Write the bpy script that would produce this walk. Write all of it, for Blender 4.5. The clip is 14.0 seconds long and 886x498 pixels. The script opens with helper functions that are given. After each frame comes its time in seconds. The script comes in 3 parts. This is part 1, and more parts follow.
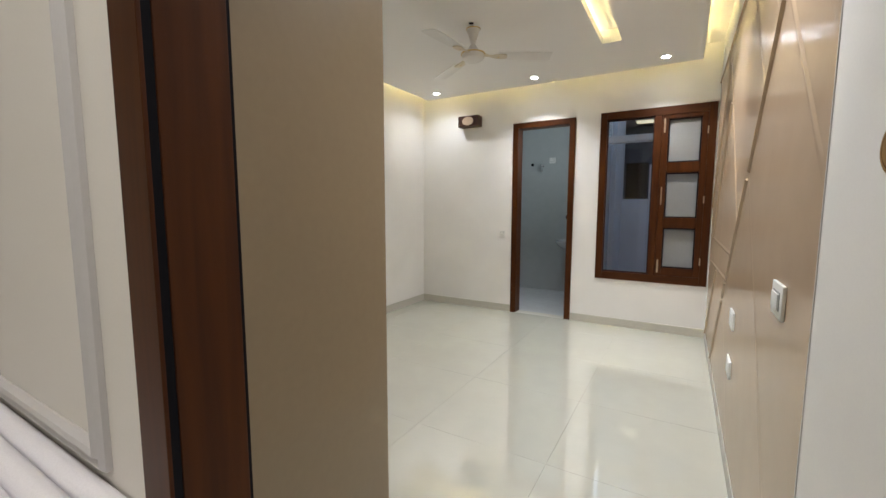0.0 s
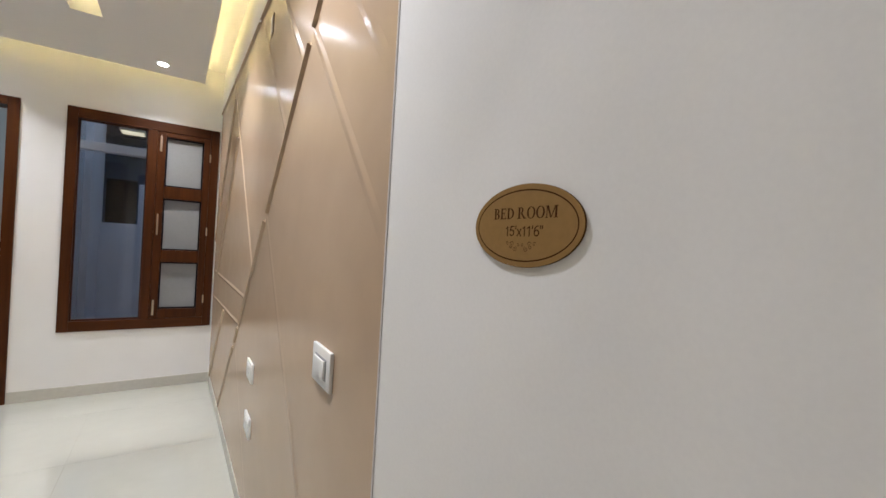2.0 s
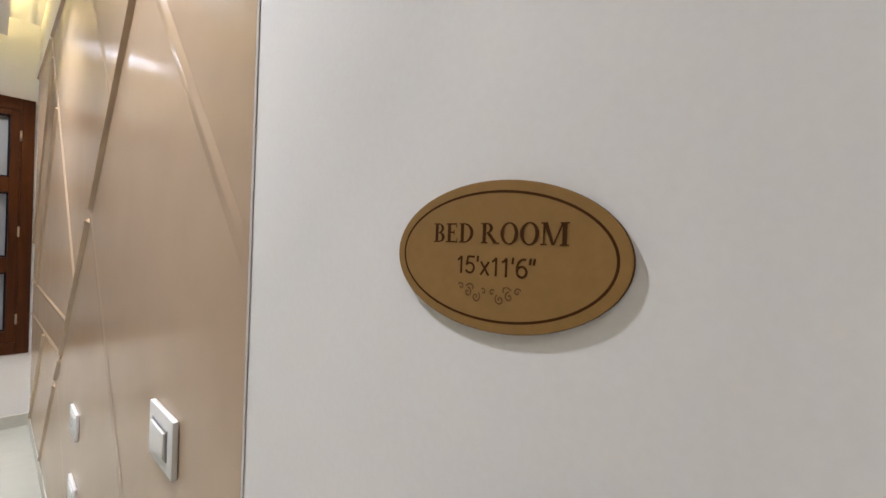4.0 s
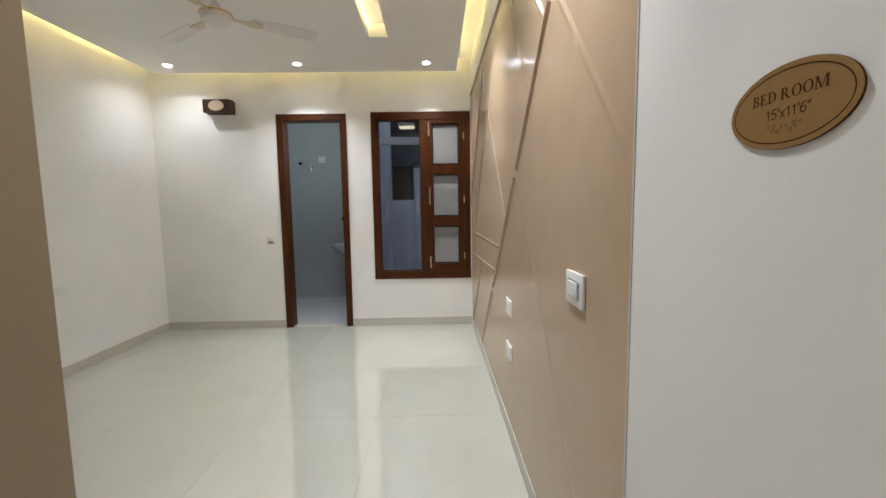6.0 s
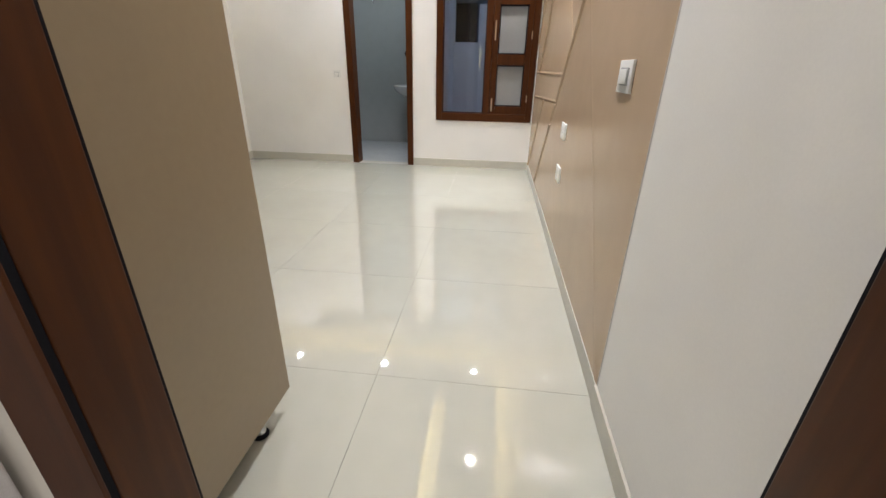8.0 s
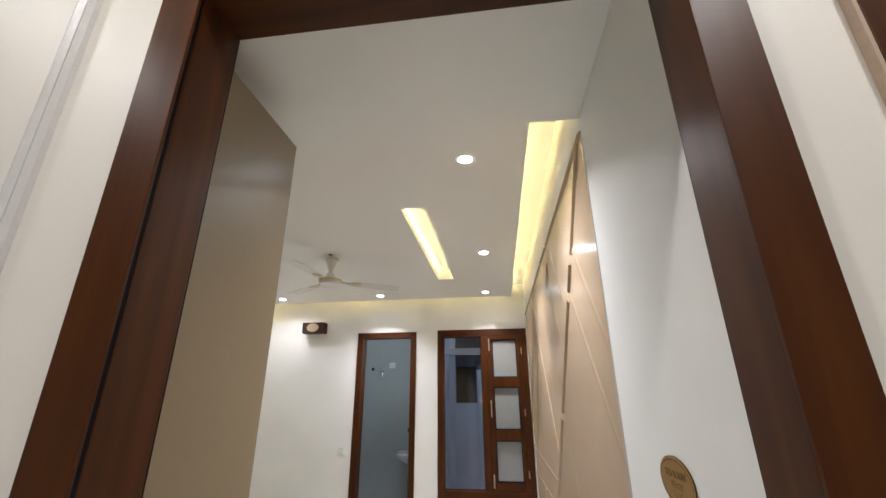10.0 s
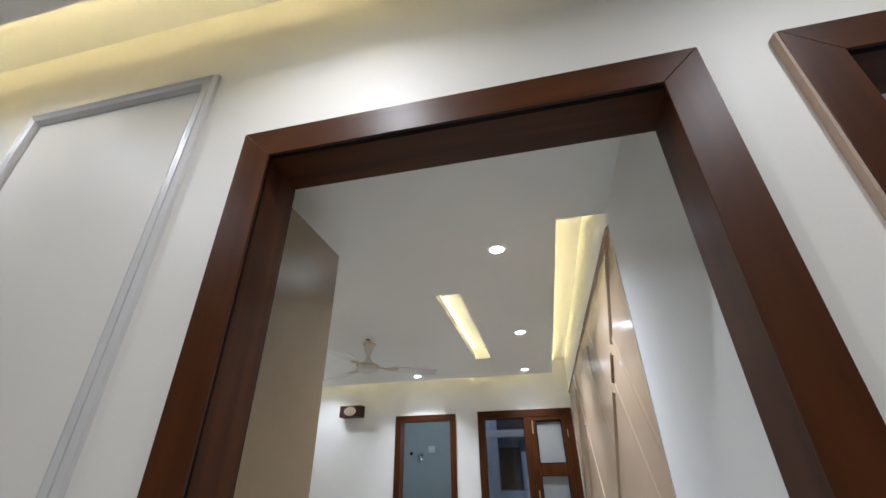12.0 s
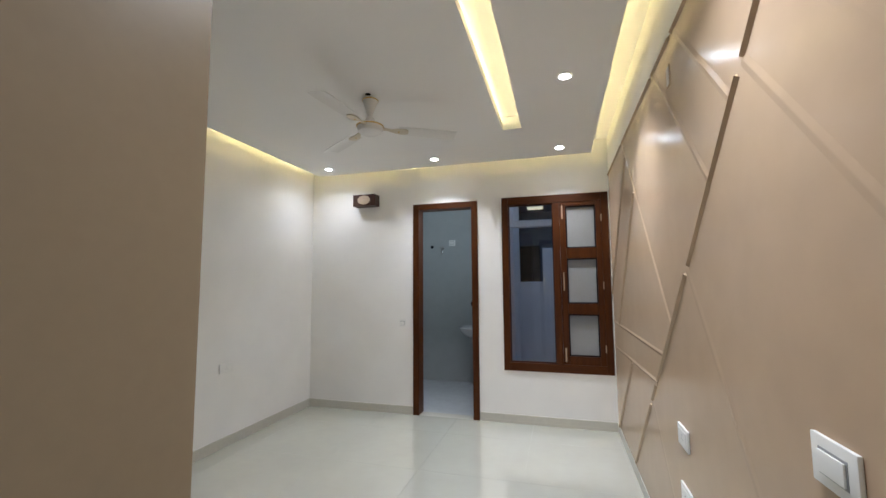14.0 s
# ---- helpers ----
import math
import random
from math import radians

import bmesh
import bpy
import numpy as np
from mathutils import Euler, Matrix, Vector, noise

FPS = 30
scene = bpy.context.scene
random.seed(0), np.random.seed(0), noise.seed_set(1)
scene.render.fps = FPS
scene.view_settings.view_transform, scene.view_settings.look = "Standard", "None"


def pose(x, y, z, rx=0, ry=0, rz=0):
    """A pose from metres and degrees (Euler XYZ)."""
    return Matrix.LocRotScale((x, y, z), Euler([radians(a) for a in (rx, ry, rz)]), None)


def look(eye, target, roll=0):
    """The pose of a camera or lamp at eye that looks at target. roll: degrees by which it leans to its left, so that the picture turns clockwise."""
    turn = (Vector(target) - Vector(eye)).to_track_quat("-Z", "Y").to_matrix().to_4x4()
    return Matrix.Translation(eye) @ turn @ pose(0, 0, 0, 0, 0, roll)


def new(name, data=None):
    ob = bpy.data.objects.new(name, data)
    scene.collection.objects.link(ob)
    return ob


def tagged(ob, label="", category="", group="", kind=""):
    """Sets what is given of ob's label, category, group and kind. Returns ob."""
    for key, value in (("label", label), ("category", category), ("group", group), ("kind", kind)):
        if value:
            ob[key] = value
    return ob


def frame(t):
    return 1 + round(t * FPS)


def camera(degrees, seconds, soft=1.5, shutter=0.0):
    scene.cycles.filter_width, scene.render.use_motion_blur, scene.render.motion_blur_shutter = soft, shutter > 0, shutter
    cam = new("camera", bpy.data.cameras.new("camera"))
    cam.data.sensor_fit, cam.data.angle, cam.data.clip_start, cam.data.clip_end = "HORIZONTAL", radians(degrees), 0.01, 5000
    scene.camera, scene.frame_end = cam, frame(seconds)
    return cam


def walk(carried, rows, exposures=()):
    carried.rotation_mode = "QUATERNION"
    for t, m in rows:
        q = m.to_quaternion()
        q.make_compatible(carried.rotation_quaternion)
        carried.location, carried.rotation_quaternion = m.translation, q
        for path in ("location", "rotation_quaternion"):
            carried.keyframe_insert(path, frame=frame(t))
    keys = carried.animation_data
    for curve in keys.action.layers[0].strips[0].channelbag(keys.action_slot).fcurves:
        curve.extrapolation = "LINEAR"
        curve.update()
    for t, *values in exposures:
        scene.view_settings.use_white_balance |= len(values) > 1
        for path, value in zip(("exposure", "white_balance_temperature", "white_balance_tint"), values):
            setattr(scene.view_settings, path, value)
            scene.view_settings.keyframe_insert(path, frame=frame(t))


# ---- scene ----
cam = camera(94.7, 14.0)
PATH = [
    (0, (-0.01, 0.174, 1.369), (-1.015, 1.89, 1.162), 0.1),
    (0.5, (-0.107, 0.306, 1.337), (-0.662, 2.215, 1.112), 0.4),
    (1, (-0.213, 0.455, 1.287), (-0.247, 2.444, 1.082), 1.4),
    (1.5, (-0.186, 0.56, 1.353), (0.348, 2.483, 1.222), 2.4),
    (2, (-0.094, 0.633, 1.426), (1.009, 2.301, 1.418), 3.3),
    (2.5, (-0.001, 0.772, 1.465), (1.463, 2.134, 1.473), 2.9),
    (2.7, (0.032, 0.824, 1.467), (1.576, 2.094, 1.467), 2.7),
    (4.8, (0.024, 0.83, 1.449), (1.298, 2.37, 1.383), 0.6),
    (5, (-0.026, 0.775, 1.44), (1.067, 2.447, 1.342), 0.2),
    (5.5, (-0.129, 0.632, 1.406), (0.433, 2.544, 1.249), -0.6),
    (6, (-0.168, 0.497, 1.343), (-0.131, 2.487, 1.145), -0.9),
    (6.5, (-0.157, 0.36, 1.241), (-0.402, 2.315, 0.897), 0.5),
    (7, (-0.154, 0.301, 1.091), (-0.435, 2.129, 0.33), 1.6),
    (7.2, (-0.162, 0.266, 1.061), (-0.418, 2.015, 0.125), 1.5),
    (9.3, (-0.177, 0.099, 1.455), (-0.339, 2.091, 1.509), 0.7),
    (9.5, (-0.153, 0.082, 1.528), (-0.343, 2.054, 1.8), 0.2),
    (10, (-0.104, -0.033, 1.628), (-0.35, 1.833, 2.306), -0.3),
    (10.5, (-0.082, -0.099, 1.694), (-0.351, 1.662, 2.603), -0.4),
    (11, (-0.072, -0.129, 1.726), (-0.35, 1.569, 2.746), -1.0),
    (11.5, (-0.079, -0.132, 1.726), (-0.401, 1.548, 2.763), -1.1),
    (12, (-0.095, -0.131, 1.724), (-0.471, 1.574, 2.699), -0.9),
    (12.5, (-0.135, -0.036, 1.693), (-0.535, 1.747, 2.506), -0.9),
    (13, (-0.207, 0.15, 1.633), (-0.634, 2.015, 2.215), -0.8),
    (13.5, (-0.258, 0.395, 1.534), (-0.729, 2.305, 1.893), -0.7),
    (14, (-0.266, 0.67, 1.463), (-0.811, 2.587, 1.636), -0.4),
]
EXPOSURES = (
    (0.0, 0.16, 6600, 10), (1.0, 0.18, 6500, 10), (1.5, -0.02, 6500, 11), (2.5, 0.22, 6300, 14), (5.0, 0.17, 6450, 12), (5.5, 0.06, 6450, 11), (6.0, 0.06, 6450, 10), (6.5, 0.15, 6500, 10), (7.0, 0.38, 6650, 12), (9.5, 0.36, 6550, 12),
    (10.0, 0.28, 6400, 11), (10.5, 0.1, 6250, 10), (12.0, -0.06, 5800, 9), (12.5, 0.06, 5850, 10), (13.0, 0.14, 5900, 10), (13.5, 0.02, 5950, 10), (14.0, 0.02, 6100, 11))
walk(cam, [(t, look(eye, target, roll)) for t, eye, target, roll in PATH], EXPOSURES)


# ---- light ----
SKY, BEAM, LAMP, STRIP = 0.5, 10.2, 70.0, 56.0
# the three lamps at y -1.6 and -3.2 are unseen, added as fill
HALL_LIGHTS = ((-0.44, 0.06, 0.42, 146), (0.59, -0.07, 0.46, 156), (-1.46, 0.06, 0.27, 164), (-0.44, -1.6, 0.75, 164), (0.59, -1.6, 0.75, 164), (-0.44, -3.2, 0.7, 164))
COOL, HALL_TINT = (0.93, 0.94, 0.99), (0.985, 0.94, 0.905)
world = bpy.data.worlds.new("dusk")
scene.world = world
world.use_nodes = True
sky = world.node_tree.nodes.new("ShaderNodeTexSky")
sky.sky_type, sky.sun_disc = "NISHITA", False
sky.sun_elevation, sky.sun_rotation = radians(11), radians(20)
world.node_tree.links.new(sky.outputs["Color"], world.node_tree.nodes["Background"].inputs["Color"])
world.node_tree.nodes["Background"].inputs["Strength"].default_value = SKY
scene.view_settings.exposure = 0.0


def sky_fill(name, m, w, h, power, tint=(0.68, 0.82, 1.0)):
    """An added area lamp that stands in for sky light at an unseen opening."""
    li = bpy.data.lights.new(name, "AREA")
    li.shape, li.size, li.size_y, li.energy, li.color = "RECTANGLE", w, h, power, tint
    new(name, li).matrix_basis = m


# fill lamps added to brighten both rooms; their openings are never in view
sky_fill("bathroom_fill_light", pose(-1.05, 5.70, 2.225, 0, 90, 0), 0.5, 0.55, 6.2, (0.76, 0.91, 1.0))
sky_fill("next_room_fill_light", pose(2.62, 1.70, 1.60, 0, 90, 0), 1.3, 0.9, 4.0)


# ---- materials ----
def mat(name, colour, rough=0.5, metal=0.0, coat=0.0, grain=0.06, scale=60.0, bump=0.0, stain=0.04, stain_scale=1.3, spec=0.5, stretch=(1, 1, 1)):
    """A painted, laminated or stone surface: fine grain and broad unevenness in the colour, a little relief."""
    m = bpy.data.materials.new(name)
    m.use_nodes = True
    nt = m.node_tree
    n, l = nt.nodes, nt.links
    p = n["Principled BSDF"]
    p.inputs["Roughness"].default_value, p.inputs["Metallic"].default_value = rough, metal
    p.inputs["Coat Weight"].default_value, p.inputs["Coat Roughness"].default_value = coat, 0.03
    p.inputs["Specular IOR Level"].default_value = spec
    co = n.new("ShaderNodeTexCoord")
    mp = n.new("ShaderNodeMapping")
    mp.inputs["Scale"].default_value = stretch
    l.new(co.outputs["Object"], mp.inputs["Vector"])
    fine, broad = n.new("ShaderNodeTexNoise"), n.new("ShaderNodeTexNoise")
    fine.inputs["Scale"].default_value, fine.inputs["Detail"].default_value = scale, 6
    broad.inputs["Scale"].default_value, broad.inputs["Detail"].default_value = stain_scale, 3
    l.new(mp.outputs["Vector"], fine.inputs["Vector"])
    l.new(mp.outputs["Vector"], broad.inputs["Vector"])
    c = Vector(colour)
    def ramp(src, amount):
        r = n.new("ShaderNodeMapRange")
        r.inputs["From Min"].default_value, r.inputs["From Max"].default_value = 0.3, 0.7
        r.inputs["To Min"].default_value, r.inputs["To Max"].default_value = 1 - amount, 1 + amount * 0.6
        l.new(src.outputs["Fac"], r.inputs["Value"])
        return r
    mul = n.new("ShaderNodeMath")
    mul.operation = "MULTIPLY"
    l.new(ramp(fine, grain).outputs["Result"], mul.inputs[0])
    l.new(ramp(broad, stain).outputs["Result"], mul.inputs[1])
    mix = n.new("ShaderNodeVectorMath")
    mix.operation = "SCALE"
    mix.inputs[0].default_value = c
    l.new(mul.outputs["Value"], mix.inputs["Scale"])
    l.new(mix.outputs["Vector"], p.inputs["Base Color"])
    rr = n.new("ShaderNodeMapRange")
    rr.inputs["To Min"].default_value, rr.inputs["To Max"].default_value = rough * 0.8, min(1, rough * 1.25)
    l.new(broad.outputs["Fac"], rr.inputs["Value"])
    l.new(rr.outputs["Result"], p.inputs["Roughness"])
    if bump:
        b = n.new("ShaderNodeBump")
        b.inputs["Strength"].default_value, b.inputs["Distance"].default_value = bump, 0.002
        l.new(fine.outputs["Fac"], b.inputs["Height"])
        l.new(b.outputs["Normal"], p.inputs["Normal"])
    return m


def wood(name, dark, light, rough=0.40, axis=2):
    """Polished timber with long grain along one axis."""
    m = mat(name, dark, rough, spec=0.22)
    nt = m.node_tree
    n, l = nt.nodes, nt.links
    p = n["Principled BSDF"]
    mp = n.new("ShaderNodeMapping")
    sc = [14.0, 14.0, 14.0]
    sc[axis] = 0.9
    mp.inputs["Scale"].default_value = sc
    co = n.new("ShaderNodeTexCoord")
    l.new(co.outputs["Object"], mp.inputs["Vector"])
    nz = n.new("ShaderNodeTexNoise")
    nz.inputs["Scale"].default_value, nz.inputs["Detail"].default_value, nz.inputs["Distortion"].default_value = 2.2, 8, 0.6
    l.new(mp.outputs["Vector"], nz.inputs["Vector"])
    r = n.new("ShaderNodeValToRGB")
    r.color_ramp.elements[0].position, r.color_ramp.elements[1].position = 0.32, 0.72
    r.color_ramp.elements[0].color, r.color_ramp.elements[1].color = (*dark, 1), (*light, 1)
    l.new(nz.outputs["Fac"], r.inputs["Fac"])
    l.new(r.outputs["Color"], p.inputs["Base Color"])
    b = n.new("ShaderNodeBump")
    b.inputs["Strength"].default_value, b.inputs["Distance"].default_value = 0.15, 0.001
    l.new(nz.outputs["Fac"], b.inputs["Height"])
    l.new(b.outputs["Normal"], p.inputs["Normal"])
    return m


def glow(name, colour, strength):
    m = bpy.data.materials.new(name)
    m.use_nodes = True
    p = m.node_tree.nodes["Principled BSDF"]
    p.inputs["Base Color"].default_value = (*colour, 1)
    p.inputs["Emission Color"].default_value = (*colour, 1)
    p.inputs["Emission Strength"].default_value = strength
    return m


def clear_glass(name, tint=(0.92, 0.93, 0.95)):
    m = bpy.data.materials.new(name)
    m.use_nodes = True
    p = m.node_tree.nodes["Principled BSDF"]
    p.inputs["Base Color"].default_value = (*tint, 1)
    p.inputs["Transmission Weight"].default_value, p.inputs["Roughness"].default_value, p.inputs["IOR"].default_value = 1.0, 0.0, 1.5
    return m


def mesh_screen(name):
    """Fine grey insect mesh: part of the light passes between the wires."""
    m = mat(name, (0.40, 0.40, 0.39), 0.7, grain=0.12, scale=240)
    nt = m.node_tree
    t, x = nt.nodes.new("ShaderNodeBsdfTransparent"), nt.nodes.new("ShaderNodeMixShader")
    x.inputs["Fac"].default_value = 0.62
    nt.links.new(t.outputs["BSDF"], x.inputs[1])
    nt.links.new(nt.nodes["Principled BSDF"].outputs["BSDF"], x.inputs[2])
    nt.links.new(x.outputs["Shader"], nt.nodes["Material Output"].inputs["Surface"])
    return m


WALL = mat("wall_paint", (0.87, 0.86, 0.83), 0.6, spec=0.16, grain=0.015, scale=180, bump=0.05, stain=0.035, stain_scale=2.2)
HALL = mat("hall_paint", (0.81, 0.77, 0.705), 0.5, grain=0.015, scale=180, bump=0.05, stain=0.03)
CEIL = mat("ceiling_paint", (0.85, 0.835, 0.81), 0.55, grain=0.01, scale=200, bump=0.03, stain=0.015)
TILE = mat("vitrified_tile", (0.55, 0.555, 0.485), 0.03, grain=0.02, scale=9, stain=0.03, stain_scale=2.2, spec=0.9, coat=1.0)
TILE.node_tree.nodes["Principled BSDF"].inputs["Coat IOR"].default_value = 1.7
TILE.node_tree.nodes["Principled BSDF"].inputs["Coat Roughness"].default_value = 0.012
GROUT = mat("grout", (0.46, 0.45, 0.39), 0.8, grain=0.1)
SKIRT = mat("skirting_tile", (0.56, 0.54, 0.47), 0.38, grain=0.04, scale=30)
PANEL = mat("beige_laminate", (0.500, 0.366, 0.245), 0.21, coat=0.0, grain=0.03, scale=8, stain=0.03, spec=0.19)
PANEL_EDGE = mat("pale_edge_band", (0.60, 0.56, 0.53), 0.5, spec=0.2)
TAUPE = mat("taupe_laminate", (0.258, 0.197, 0.126), 0.32, spec=0.42, grain=0.03, scale=40, stain=0.02)
WOOD = wood("mahogany", (0.046, 0.0120, 0.0020), (0.080, 0.0222, 0.0032))
WOOD_X = wood("mahogany_across", (0.046, 0.0120, 0.0020), (0.080, 0.0222, 0.0032), axis=0)
WOOD_DARK = wood("dark_walnut", (0.030, 0.010, 0.006), (0.06, 0.022, 0.012))
RAW = mat("raw_timber_edge", (0.45, 0.33, 0.25), 0.7)
BLACK = mat("black_rubber", (0.010, 0.010, 0.013), 0.7, spec=0.08)
WHITE = mat("white_plastic", (0.82, 0.82, 0.79), 0.38, grain=0.01)
SHADOWGAP = mat("shade_grey", (0.32, 0.33, 0.33), 0.4)
CHROME = mat("chrome", (0.78, 0.78, 0.78), 0.12, metal=1.0, grain=0.01)
BRASS = mat("brushed_brass", (0.62, 0.53, 0.40), 0.34, metal=1.0, grain=0.05)
GOLD = mat("gold_trim", (0.80, 0.58, 0.22), 0.22, metal=1.0, grain=0.03)
GOLD_DULL = mat("dull_gold_arm", (0.66, 0.58, 0.45), 0.3, metal=1.0, grain=0.04)
IVORY = mat("ivory_enamel", (0.78, 0.76, 0.73), 0.38, coat=0.2, grain=0.01)
PLAQUE = mat("engraved_mdf", (0.305, 0.175, 0.056), 0.6, spec=0.2, grain=0.06, scale=120, stain=0.05, stain_scale=20)
BURN = mat("engraved_burn", (0.070, 0.029, 0.008), 0.8, spec=0.08, grain=0.1)
BURN_SOFT = mat("engraved_light_burn", (0.150, 0.080, 0.030), 0.8, spec=0.08, grain=0.1)
OPAL = mat("opal_lens", (0.50, 0.38, 0.28), 0.25, grain=0.03)
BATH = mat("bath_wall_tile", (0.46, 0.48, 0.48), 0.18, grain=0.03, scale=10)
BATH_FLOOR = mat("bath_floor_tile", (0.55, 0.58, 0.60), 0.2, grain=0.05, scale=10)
# white ceramic with the bathroom's dimness put into its colour
CERAMIC = mat("dimmed_white_ceramic", (0.52, 0.54, 0.55), 0.1, coat=0.5, grain=0.01)
PLASTER = mat("shaft_plaster", (0.62, 0.59, 0.60), 0.8, grain=0.05, scale=12, stain=0.08)
# the recess's shade is put into this dark blue base colour
GLOOM = mat("recess_shade", (0.085, 0.105, 0.15), 0.7)
FABRIC = mat("white_upholstery", (0.86, 0.84, 0.87), 0.75, grain=0.05, scale=300, bump=0.2)
MOULD = mat("grey_moulding", (0.58, 0.56, 0.55), 0.3, grain=0.02)
GLASS = clear_glass("window_glass")
SCREEN = mesh_screen("insect_mesh")
LED_COOL = glow("downlight_led", (0.86, 0.93, 1.0), LAMP)
LED_WARM = glow("warm_led_strip", (1.0, 0.80, 0.36), STRIP * 0.72)
LED_WALL = glow("wall_side_led_strip", (1.0, 0.80, 0.33), STRIP * 1.6)
LED_HALL = glow("hall_led_strip", (1.0, 0.80, 0.36), STRIP * 0.85)
LED_DIM = glow("dim_diffuser", (1.0, 0.93, 0.66), 0.7)
LED_SLOT = glow("slot_led_strip", (1.0, 0.855, 0.43), STRIP * 0.30)


# ---- building helpers ----
def box(bm, x0, x1, y0, y1, z0, z1):
    vs = [bm.verts.new(v) for v in ((x0, y0, z0), (x1, y0, z0), (x1, y1, z0), (x0, y1, z0), (x0, y0, z1), (x1, y0, z1), (x1, y1, z1), (x0, y1, z1))]
    for f in ((3, 2, 1, 0), (4, 5, 6, 7), (0, 1, 5, 4), (1, 2, 6, 5), (2, 3, 7, 6), (3, 0, 4, 7)):
        bm.faces.new([vs[i] for i in f])
    return bm


def boxes(*dims, bevel=0.0):
    bm = bmesh.new()
    for d in dims:
        box(bm, *d)
    if bevel:
        bmesh.ops.bevel(bm, geom=bm.edges[:], offset=bevel, segments=2, profile=0.6, affect="EDGES")
    return bm


def prism(points, depth, plane="yz", base=0.0, bevel=0.0):
    """A flat polygon given anticlockwise in its plane, made `depth` thick from `base` along the third axis."""
    bm = bmesh.new()
    def at(a, b, c):
        return {"yz": (c, a, b), "xz": (a, c, b), "xy": (a, b, c)}[plane]
    low, high = [bm.verts.new(at(a, b, base)) for a, b in points], [bm.verts.new(at(a, b, base + depth)) for a, b in points]
    bm.faces.new(low), bm.faces.new(high)
    for i in range(len(points)):
        j = (i + 1) % len(points)
        bm.faces.new((low[i], low[j], high[j], high[i]))
    bmesh.ops.recalc_face_normals(bm, faces=bm.faces[:])
    if bevel:
        bmesh.ops.bevel(bm, geom=bm.edges[:], offset=bevel, segments=2, profile=0.6, affect="EDGES")
    return bm


def turned(profile, steps=32, centre=(0, 0, 0)):
    """A shape turned about z from rows of radius and height."""
    bm = bmesh.new()
    rings = []
    for r, z in profile:
        ring = [bm.verts.new((centre[0] + r * math.cos(2 * math.pi * k / steps), centre[1] + r * math.sin(2 * math.pi * k / steps), centre[2] + z)) for k in range(steps)]
        rings.append(ring)
    for a, b in zip(rings, rings[1:]):
        for k in range(steps):
            bm.faces.new((a[k], a[(k + 1) % steps], b[(k + 1) % steps], b[k]))
    bm.faces.new(rings[0][::-1]), bm.faces.new(rings[-1])
    bmesh.ops.recalc_face_normals(bm, faces=bm.faces[:])
    return bm


def made(name, bm, material, smooth=False):
    me = bpy.data.meshes.new(name)
    bm.to_mesh(me)
    bm.free()
    me.materials.append(material)
    if smooth:
        for p in me.polygons:
            p.use_smooth = True
        me.set_sharp_from_angle(angle=radians(35))
    return new(name, me)


def part(name, bm, material, parent, label="", smooth=False):
    ob = made(name, bm, material, smooth)
    ob.parent = parent
    return tagged(ob, label)


def thing(name, label, category, at=(0, 0, 0), group="", kind=""):
    ob = new(name)
    ob.location = at
    ob.empty_display_size = 0.05
    return tagged(ob, label, category, group, kind)


def structure(name, bm, material, label, category):
    return tagged(made(name, bm, material), label, category, kind="structure")


def tube(points, radius, steps=10):
    """A round bar along a line of points."""
    bm = bmesh.new()
    pts = [Vector(p) for p in points]
    rings = []
    for i, p in enumerate(pts):
        d = (pts[min(i + 1, len(pts) - 1)] - pts[max(i - 1, 0)]).normalized()
        a = d.orthogonal().normalized() if abs(d.x) > 0.95 else d.cross(Vector((1, 0, 0))).normalized()
        b = d.cross(a)
        rings.append([bm.verts.new(p + radius * (math.cos(2 * math.pi * k / steps) * a + math.sin(2 * math.pi * k / steps) * b)) for k in range(steps)])
    for a, b in zip(rings, rings[1:]):
        for k in range(steps):
            bm.faces.new((a[k], a[(k + 1) % steps], b[(k + 1) % steps], b[k]))
    bm.faces.new(rings[0][::-1]), bm.faces.new(rings[-1])
    bmesh.ops.recalc_face_normals(bm, faces=bm.faces[:])
    return bm


# ---- the shell ----
EAST, WHITE_X, WEST, NORTH, SOUTH = 0.25, 0.2518, -3.25, 5.15, 0.455
CEIL_Z, SOFFIT_Z, SLAB = 2.79, 2.65, 2.98

floor = structure("floor", boxes((WEST - 0.12, 0.5, -0.2, 5.30, -0.12, -0.006)), GROUT, "off-white polished vitrified tile floor with fine joints", "floor")
structure("wall_east", boxes((WHITE_X, 0.385, 0.572, 5.30, -0.1, 3.1)), WALL, "smooth white painted wall beside the doorway", "wall")
structure("wall_west", boxes((WEST - 0.12, WEST, 0.455, 5.30, -0.1, 3.1)), WALL, "smooth white painted side wall", "wall")
# bathroom door hole and window hole in the far wall
structure("wall_north", boxes(
    (WEST, -1.90, NORTH, 5.30, -0.1, 3.1), (-1.135, -0.862, NORTH, 5.30, -0.1, 3.1), (0.237, WHITE_X, NORTH, 5.30, -0.1, 3.1),
    (-1.90, -1.135, NORTH, 5.30, 2.40, 3.1), (-0.862, 0.237, NORTH, 5.30, 2.412, 3.1), (-0.862, 0.237, NORTH, 5.30, -0.1, 0.545)),
    WALL, "white painted far wall with a doorway and a window", "wall")
structure("wall_south", boxes(
    (-3.4, -0.676, SOUTH, 0.572, -0.1, 3.2), (0.264, 0.395, SOUTH, 0.572, -0.1, 3.2), (1.30, 2.7, SOUTH, 0.572, -0.1, 3.2),
    (-0.676, 0.264, SOUTH, 0.572, 2.41, 3.2), (0.395, 1.30, SOUTH, 0.572, 2.41, 3.2)),
    HALL, "pale painted hall wall with two doorways", "wall")
